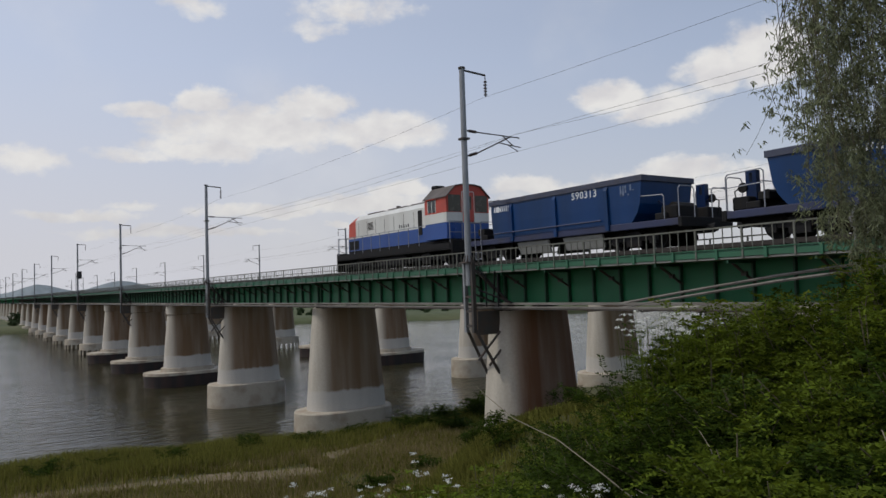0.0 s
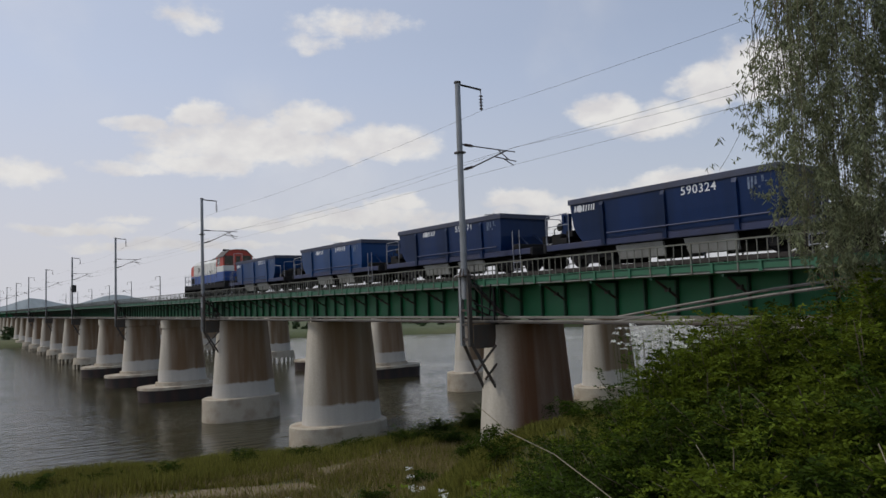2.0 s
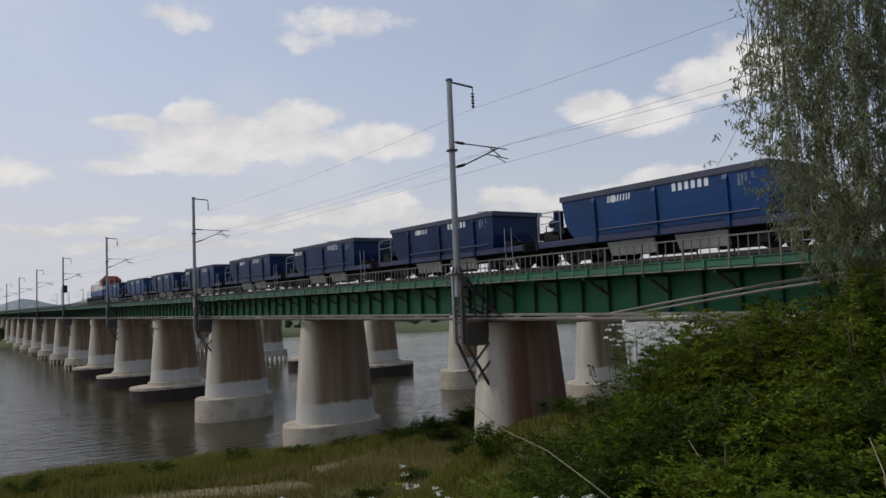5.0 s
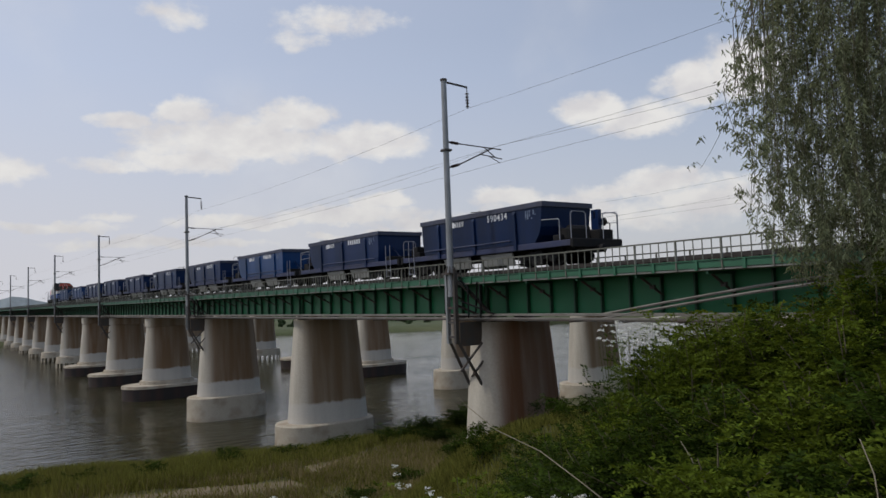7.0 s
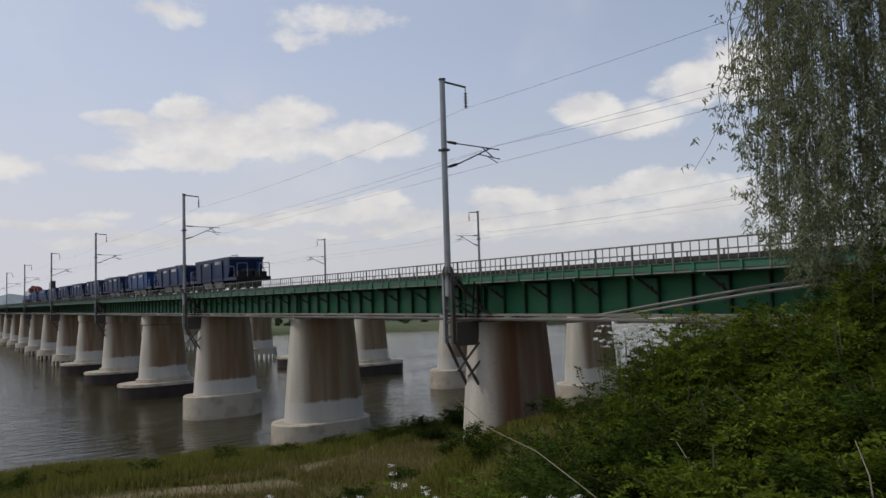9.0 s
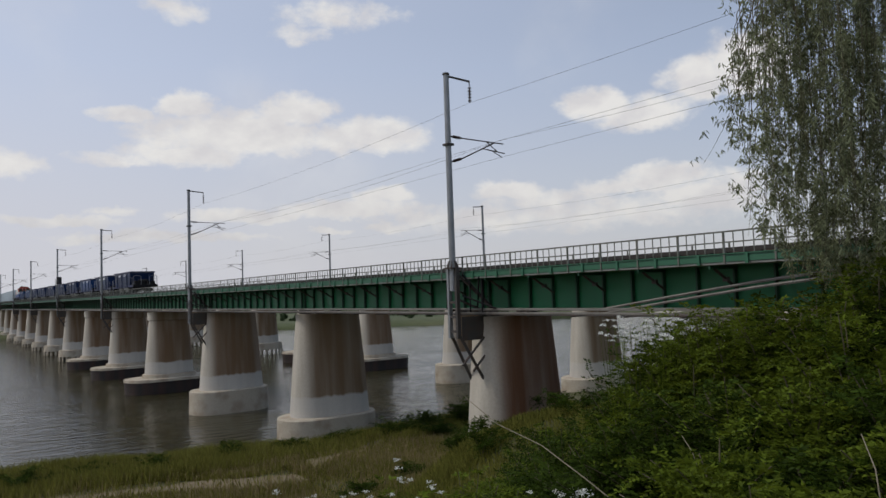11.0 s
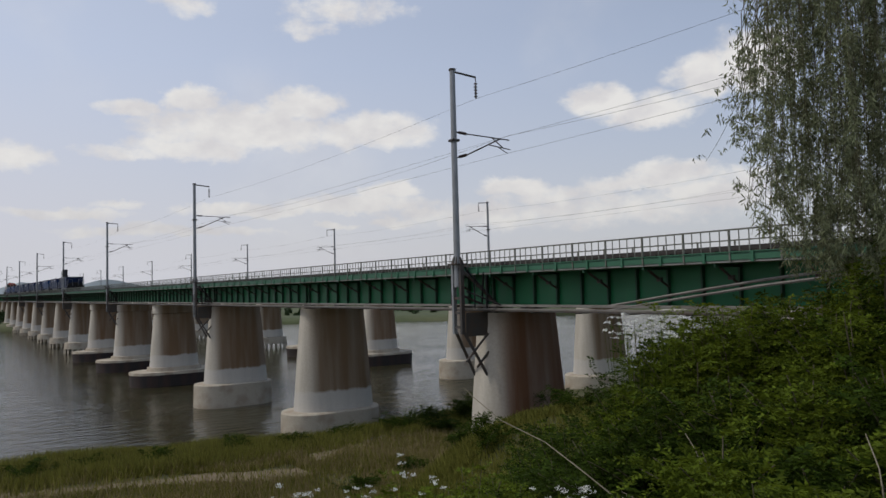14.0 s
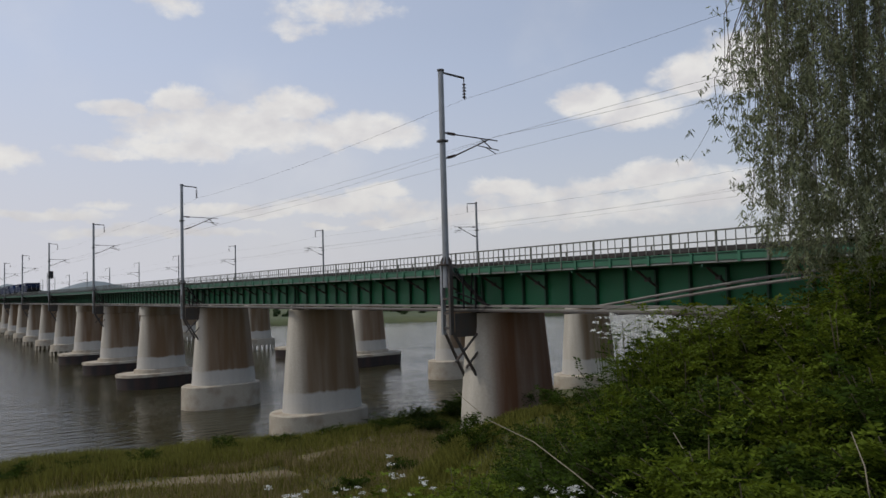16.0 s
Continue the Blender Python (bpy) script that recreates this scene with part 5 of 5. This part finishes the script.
for az, r, zt, n in ((25.0, 9.2, -2.45, 150), (28, 8.8, -2.2, 230), (31, 8.6, -2.0, 260), (33.8, 8.8, -2.05, 260), (36.5, 8.4, -1.9, 270), (29.5, 7.6, -2.0, 200), (35, 7.4, -1.85, 220), (21.5, 9.6, -2.7, 110), (39.5, 9.0, -2.05, 240),
                     (38, 11.5, -2.75, 240), (41, 12.0, -2.5, 260), (36, 11.0, -2.75, 220), (39.8, 14.0, -3.2, 240), (43, 13.0, -2.2, 260), (33.5, 12.0, -3.2, 200), (37.2, 15.5, -3.9, 200), (35.2, 17.5, -5.4, 200), (33.2, 19.5, -6.6, 190), (36.8, 20.5, -6.3, 200), (38.6, 18.0, -4.6, 200), (40.6, 16.5, -3.6, 200), (41.8, 19.0, -4.6, 200),
                     (30.5, 11.0, -3.3, 200), (27.5, 11.5, -3.7, 180), (34.8, 14.0, -4.2, 190), (31.8, 14.5, -4.9, 180)):
    x, y = polar(az, r)
    SHRUBS.append(build_shrub(x, y, zt, 0.75, int(n * 2.3), WEED, "leafy green weeds growing tall on the slope", leaf=0.2, leaflet=0.065, pairs=4, category="weeds", group="tall weeds on the slope"))


def build_flowers(az, r, z, n, spread):
    """White umbels on thin stalks."""
    x, y = polar(az, r)
    zg = ground_height(x, y) - 0.05
    s = thing("wildflower", "white flowering umbels on thin green stalks", "wildflower", "white wildflowers on the slope")
    s.location = (x, y, zg)
    lines, P, A = [], [], []
    for i in range(n):
        top = np.array((RNG.normal() * spread, RNG.normal() * spread, z - zg + RNG.uniform(-0.22, 0.05)))
        lines.append([(top[0] * 0.4, top[1] * 0.4, 0), (top[0] * 0.8, top[1] * 0.8, top[2] * 0.6), tuple(top)])
        for j in range(22):
            q = top + np.array((RNG.normal() * 0.019, RNG.normal() * 0.019, RNG.uniform(-0.01, 0.012)))
            P.append(q)
            A.append((RNG.normal(), RNG.normal(), 0.6))
    tagged(part("stalk", twig_mesh(lines, 0.004, 0.002, 3), LOCUST2, s), kind="stuff")
    P, A = np.array(P), unit(np.array(A))
    S = unit(np.cross(A, RNG.normal(size=A.shape)))
    ob = new("blossom", card_cloud("blossom", P, A, S, RNG.uniform(0.012, 0.022, len(P)), RNG.uniform(0.01, 0.016, len(P)), FLOWER))
    ob.parent = s
    return s


for az, r, z, n, sp in ((31.6, 7.6, -1.75, 5, 0.1), (33.5, 7.2, -1.85, 6, 0.12), (44.8, 6.6, -1.75, 10, 0.13), (47.5, 6.2, -1.72, 12, 0.16), (43.2, 6.9, -1.88, 8, 0.1), (49.6, 8.2, -0.45, 16, 0.22), (48.6, 8.3, -0.38, 12, 0.16), (51.4, 8.2, -0.4, 12, 0.2), (22.1, 8.8, -2.28, 10, 0.2), (28.5, 8.0, -2.15, 8, 0.2), (24.5, 9.0, -2.35, 6, 0.15)):
    build_flowers(az, r, z, n, sp)


def stem_through(points, r0, r1, label):
    """A bare stem: points as azimuth, elevation, distance."""
    pts = []
    for az, el, d in points:
        x, y = polar(az, d * math.cos(radians(el)))
        pts.append((x, y, d * math.sin(radians(el))))
    ob = part("dead_stem", twig_mesh([pts], r0, r1, 5), DEADTWIG)
    return tagged(ob, label, "dead stem", "bare stems among the shrubs")


stem_through(((48.6, -17.5, 6.2), (47.5, -15.7, 6.25), (45.4, -14.1, 6.3), (42.3, -11.8, 6.5), (39.0, -10.2, 6.7), (37.0, -8.5, 6.9), (36.2, -7.7, 6.95)), 0.007, 0.003, "long bleached dead stem arching over the grass")
stem_through(((54.5, -19.0, 5.6), (54.0, -14.4, 5.7), (53.3, -12.2, 5.8), (52.6, -11.0, 5.85)), 0.005, 0.003, "thin bleached dead twig among the shrubs")
stem_through(((65.4, -18.0, 4.7), (64.9, -12.6, 4.8), (64.2, -10.4, 4.9)), 0.005, 0.003, "thin bleached dead twig among the shrubs")
stem_through(((51.2, -17.0, 5.9), (49.4, -15.9, 6.0), (47.9, -15.2, 6.05)), 0.007, 0.003, "thin bleached dead twig among the shrubs")


# ---- willow ----
def build_willow():
    s = thing("willow_tree", "weeping willow with long hanging leafy strands and grey bark", "willow tree")
    bx, by = polar(74.5, 10.0)
    zg = ground_height(bx, by) - 0.2
    s.location = (bx, by, zg)
    lines = [[(0, 0, 0), (0.1, -0.05, 1.6), (0.0, 0.1, 3.2), (-0.2, 0.15, 4.6)]]
    part("trunk", twig_mesh(lines, 0.26, 0.15, 10), BARK, s, "", True)
    fronds = []
    spec = [(57.3, 8.6, 9), (58.4, 8.9, 13), (60.0, 8.5, 14), (61.6, 9.2, 20), (63.4, 8.7, 24), (65.2, 9.3, 28), (67.2, 8.8, 28), (69.4, 9.3, 26), (60.4, 9.8, 12), (63.0, 10.2, 14), (66.3, 10.3, 18)]
    for az, r, n in spec:
        x, y = polar(az, r)
        piv = np.array((x - bx, y - by, 6.9 - zg))
        limb = [(-0.2, 0.15, 4.6), tuple(piv * np.array((0.35, 0.35, 0)) + (0, 0, 6.4)), tuple(piv * np.array((0.75, 0.75, 0)) + (0, 0, piv[2] - 0.1)), tuple(piv)]
        part("limb", twig_mesh([limb], 0.09, 0.025, 6), BARK, s)
        tl, P, A = [], [], []
        for i in range(n):
            da = max(-1.1, RNG.normal() * 0.75)
            ex, ey = polar(az + da, r + RNG.normal() * 0.45)
            d = np.array((ex - x, ey - y))
            a_eff = az + da
            # the curtain's lower edge rises and its top rounds off towards the open side
            edge = max(0.0, min(1.0, (a_eff - 55.4) / 6.0))
            low = 2.05 - 2.2 * edge + abs(RNG.normal()) * (0.55 + 0.6 * (1 - edge)) * 0.8
            high = 2.45 + edge + 7.0 * max(0.0, edge - 0.62) + RNG.uniform(-0.45, 0.15)
            if high < low + 0.5:
                continue
            hi_p = np.array((d[0], d[1], high - 6.9))
            start = np.array((d[0] * 0.5, d[1] * 0.5, min(0.0, high - 6.9 + 0.7)))
            # branches reach outwards from the crown before they hang
            start[:2] += np.array((polar(az + 2.6 * (1 - edge) + 0.4, r))) - np.array((x, y))
            pts = [start * np.array((0.6, 0.6, 0)) , start, hi_p]
            m = 7
            sway = RNG.normal(size=2) * (0.12 + 0.04 * (1 - edge))
            for k in range(1, m + 1):
                t = k / m
                pts.append(hi_p + np.array((sway[0] * t * t, sway[1] * t * t, (low - high) * t)))
            tl.append([tuple(p) for p in pts[1:]])
            cnt = int((high - low) * RNG.uniform(50, 88))
            tt = RNG.uniform(0, 1, cnt) ** 0.85
            # leaves sit in bunches on side twigs
            tt = (np.floor(tt * 13) + RNG.normal(0.5, 0.17, cnt)) / 13
            tt = np.clip(tt, 0, 1)
            bunch = RNG.normal(size=(14, 2)) * 0.11
            for t in tt:
                b = bunch[min(13, int(t * 13))]
                P.append(hi_p + np.array((sway[0] * t * t + b[0] + RNG.normal() * 0.02, sway[1] * t * t + b[1] + RNG.normal() * 0.02, (low - high) * t)))
                A.append((RNG.normal() * 0.7, RNG.normal() * 0.7, -0.8))
        f = tagged(part("hanging_twig", twig_mesh(tl, 0.005, 0.002, 3), TWIG, s), kind="stuff")
        f.location = piv
        P, A = np.array(P), unit(np.array(A))
        S = unit(np.cross(A, RNG.normal(size=A.shape)))
        ob = new("leaf_curtain", card_cloud("leaf_curtain", P, A, S, RNG.uniform(0.045, 0.1, len(P)), RNG.uniform(0.012, 0.02, len(P)), WILLOW))
        ob.parent = f
        fronds.append((f, piv))
    return s, fronds


willow, FRONDS = build_willow()


# ---- riverside grass ----
GX, GY, GS = -12.0, 0.0, 0.5
LAND = np.array([[ground_height(GX + GS * i, GY + GS * j) for i in range(120)] for j in range(112)])
PATCH = np.array([[noise.noise(Vector(((GX + GS * i) * 0.22, (GY + GS * j) * 0.22, 4.0))) for i in range(120)] for j in range(112)])


def lookup(grid, x, y):
    """A value between the four nearest points of a grid over the plan."""
    u, w = (x - GX) / GS, (y - GY) / GS
    i, j = np.floor(u).astype(int), np.floor(w).astype(int)
    u, w = u - i, w - j
    return (grid[j, i] * (1 - u) + grid[j, i + 1] * u) * (1 - w) + (grid[j + 1, i] * (1 - u) + grid[j + 1, i + 1] * u) * w


def grass_field(name, n, xr, yr, hgt, wid, material, label, keep=None):
    x, y = RNG.uniform(*xr, n), RNG.uniform(*yr, n)
    z, patch = lookup(LAND, x, y), lookup(PATCH, x, y)
    ok = (z > WATER_Z - 0.12) & (patch > RNG.uniform(-0.9, -0.05, n))
    if keep is not None:
        ok &= keep(x, y, patch)
    x, y, z, patch = x[ok], y[ok], z[ok], patch[ok]
    n = len(x)
    A = unit(np.c_[RNG.normal(size=n) * 0.28, RNG.normal(size=n) * 0.28, np.ones(n)])
    S = unit(np.cross(A, RNG.normal(size=(n, 3))))
    H = hgt * RNG.uniform(0.45, 1.1, n) * (1 + 0.5 * patch)
    ob = new(name, card_cloud(name, np.c_[x, y, z - 0.03], A, S, H, np.full(n, wid) * RNG.uniform(0.6, 1.3, n), material))
    return tagged(ob, label, "grass", kind="stuff")


# trodden ways: a line y = a + b x over a stretch of x, and half a width
WAYS = ((-14.0, 15.2, 40.9, -0.46, 1.5), (16.2, 25.5, 29.4, 0.43, 1.1))


def off_path(x, y, patch):
    clear = np.ones(len(x), bool)
    for x0, x1, a, b, half in WAYS:
        clear &= ~((np.abs(y - a - b * x) < half * (0.85 + 1.3 * patch)) & (x > x0) & (x < x1) & (RNG.uniform(0, 1, len(x)) < 0.92))
    return clear


grass_field("tall_grass", 120000, (-8, 40), (38.0, 50), 0.85, 0.042, GRASS, "tall green grass along the water's edge", off_path)
grass_field("meadow_grass", 200000, (-2, 36), (22, 40), 0.4, 0.042, GRASS, "green meadow grass on the river flat", off_path)
grass_field("dry_grass", 70000, (-4, 36), (26, 48), 0.6, 0.03, DRYGRASS, "straw-coloured dry grass among the green", off_path)
grass_field("slope_grass", 75000, (2, 26), (6, 29), 0.5, 0.05, GRASS, "green grass on the embankment slope")

# low bushes along the shore and round the pier on the land
def low_bush(x, y, h, rad, n):
    SHRUBS.append(build_shrub(x, y, ground_height(x, y) + h, rad, n, LOCUST, "low dark green bush near the shore", leaf=0.4, leaflet=0.11, pairs=4, group="low bushes near the shore"))


for x, y, h, rad, n in ((24.5, 40.5, 1.5, 1.6, 380), (27.0, 41.0, 1.8, 1.7, 420), (29.5, 40.0, 1.8, 1.6, 420), (21.5, 42.0, 1.2, 1.4, 300), (32.0, 42.0, 1.9, 1.7, 400), (26.0, 38.0, 1.2, 1.4, 300), (19.0, 25.0, 1.3, 1.3, 150), (22.5, 23.8, 1.5, 1.5, 190), (25.5, 23.8, 1.4, 1.5, 190), (17.0, 22.0, 1.4, 1.3, 170), (20.5, 20.5, 1.3, 1.5, 200), (16.0, 17.5, 1.2, 1.4, 180), (18.5, 25.8, 1.1, 1.3, 170), (13.0, 14.0, 1.0, 1.3, 180), (10.0, 41.5, 1.0, 1.5, 240), (14.0, 42.0, 1.0, 1.4, 240), (4.0, 42.5, 1.1, 1.6, 240), (7.0, 43.0, 1.0, 1.4, 220), (17.5, 41.0, 1.1, 1.4, 260), (0.5, 43.0, 1.0, 1.4, 200), (19.0, 30.5, 0.9, 1.2, 240), (15.5, 29.0, 0.8, 1.2, 220)):
    low_bush(x, y, h, rad, n)

# dry trodden path on the river flat
bm = bmesh.new()
for x0, x1, a_, b_, half in WAYS:
    rows_ = []
    n_ = int((x1 - x0) / 0.8)
    for i in range(n_ + 1):
        x = x0 + (x1 - x0) * i / n_
        mid = a_ + b_ * x + 0.4 * noise.noise(Vector((x * 0.3, 0, 0)))
        wdt = half * (1.05 + 0.35 * noise.noise(Vector((x * 0.4, 5, 0))))
        rows_.append([bm.verts.new((x, mid + k * wdt * 0.5, ground_height(x, mid + k * wdt * 0.5) + 0.035 - 0.05 * (abs(k) == 2))) for k in (-2, -1, 0, 1, 2)])
    for a, b in zip(rows_, rows_[1:]):
        for k in range(4):
            bm.faces.new((a[k], b[k], b[k + 1], a[k + 1]))
bmesh.ops.recalc_face_normals(bm, faces=bm.faces[:])
tagged(part("path", bm, SOIL, None, "", True), "dry trodden earth path through the grass", "path", kind="structure")


# ---- moving things ----
def run(t):
    """Way that the train has gone at t seconds."""
    return 17.4 * t + 0.0775 * t * t - 0.22 * math.exp(-2.2 * t)


# wind: how far the curtain of the willow is blown out of plumb, in degrees, every two seconds
GUSTS = (3.2, 0.9, 2.0, 0.8, -0.2, 0.6, -0.5, -0.4, 0.0)


def gust(t):
    k = min(7, int(t / 2))
    u = t / 2 - k
    u = u * u * (3 - 2 * u)
    return GUSTS[k] * (1 - u) + GUSTS[k + 1] * u


def motions():
    times = [i * 0.5 for i in range(33)]
    walk(loco, [(t, pose(TRACK_X, 37.12 + run(t), TRAIN_Z)) for t in times])
    for k, w in enumerate(wagons):
        # the first and the last wagon are coupled the other way round
        y0, turn = (23.3, 180) if k == 0 else (8.15 - WAGON_PITCH * (k - 1), 0)
        if k == WAGONS - 1:
            y0, turn = y0 + 1.22, 180
        walk(w, [(t, pose(TRACK_X, y0 + run(t), TRAIN_Z, 0, 0, turn)) for t in times])
    # rolling wheels: one turn record for each axle place, shared by the wagons
    steps = [i / 30 for i in range(481)]
    first = [o for o in wagon.children if o.name.startswith("wheelset")]
    for ws in first + [o for o in loco.children if o.name.startswith("wheelset")]:
        at, r = ws.location.copy(), ws.location.z - 0.27
        walk(ws, [(t, pose(*at, -math.degrees(run(t) / r) % 360.0, 0, 0)) for t in steps])
    for w in wagons[1:]:
        for ws in (o for o in w.children if o.name.startswith("wheelset")):
            twin = min(first, key=lambda o: abs(o.location.y - ws.location.y))
            ws.rotation_mode = "QUATERNION"
            keys = ws.animation_data_create()
            keys.action = twin.animation_data.action
            keys.action_slot = twin.animation_data.action_slot
    for k, (f, piv) in enumerate(FRONDS):
        # the wind blows across the view: the strands swing about the limb's end
        rows = []
        for t in times:
            g = gust(t) + 0.5 * math.sin(1.9 * t + k * 1.7) + 0.25 * math.sin(4.3 * t + k * 0.9)
            rows.append((t, pose(*piv, -0.8 * g, -0.5 * g, 0)))
        walk(f, rows)
    for k, s in enumerate(SHRUBS[:25]):
        at = s.location.copy()
        walk(s, [(t, pose(*at, 0.6 * math.sin(1.6 * t + k), 0.7 * math.sin(2.1 * t + 1.3 * k), 0)) for t in times])


motions()
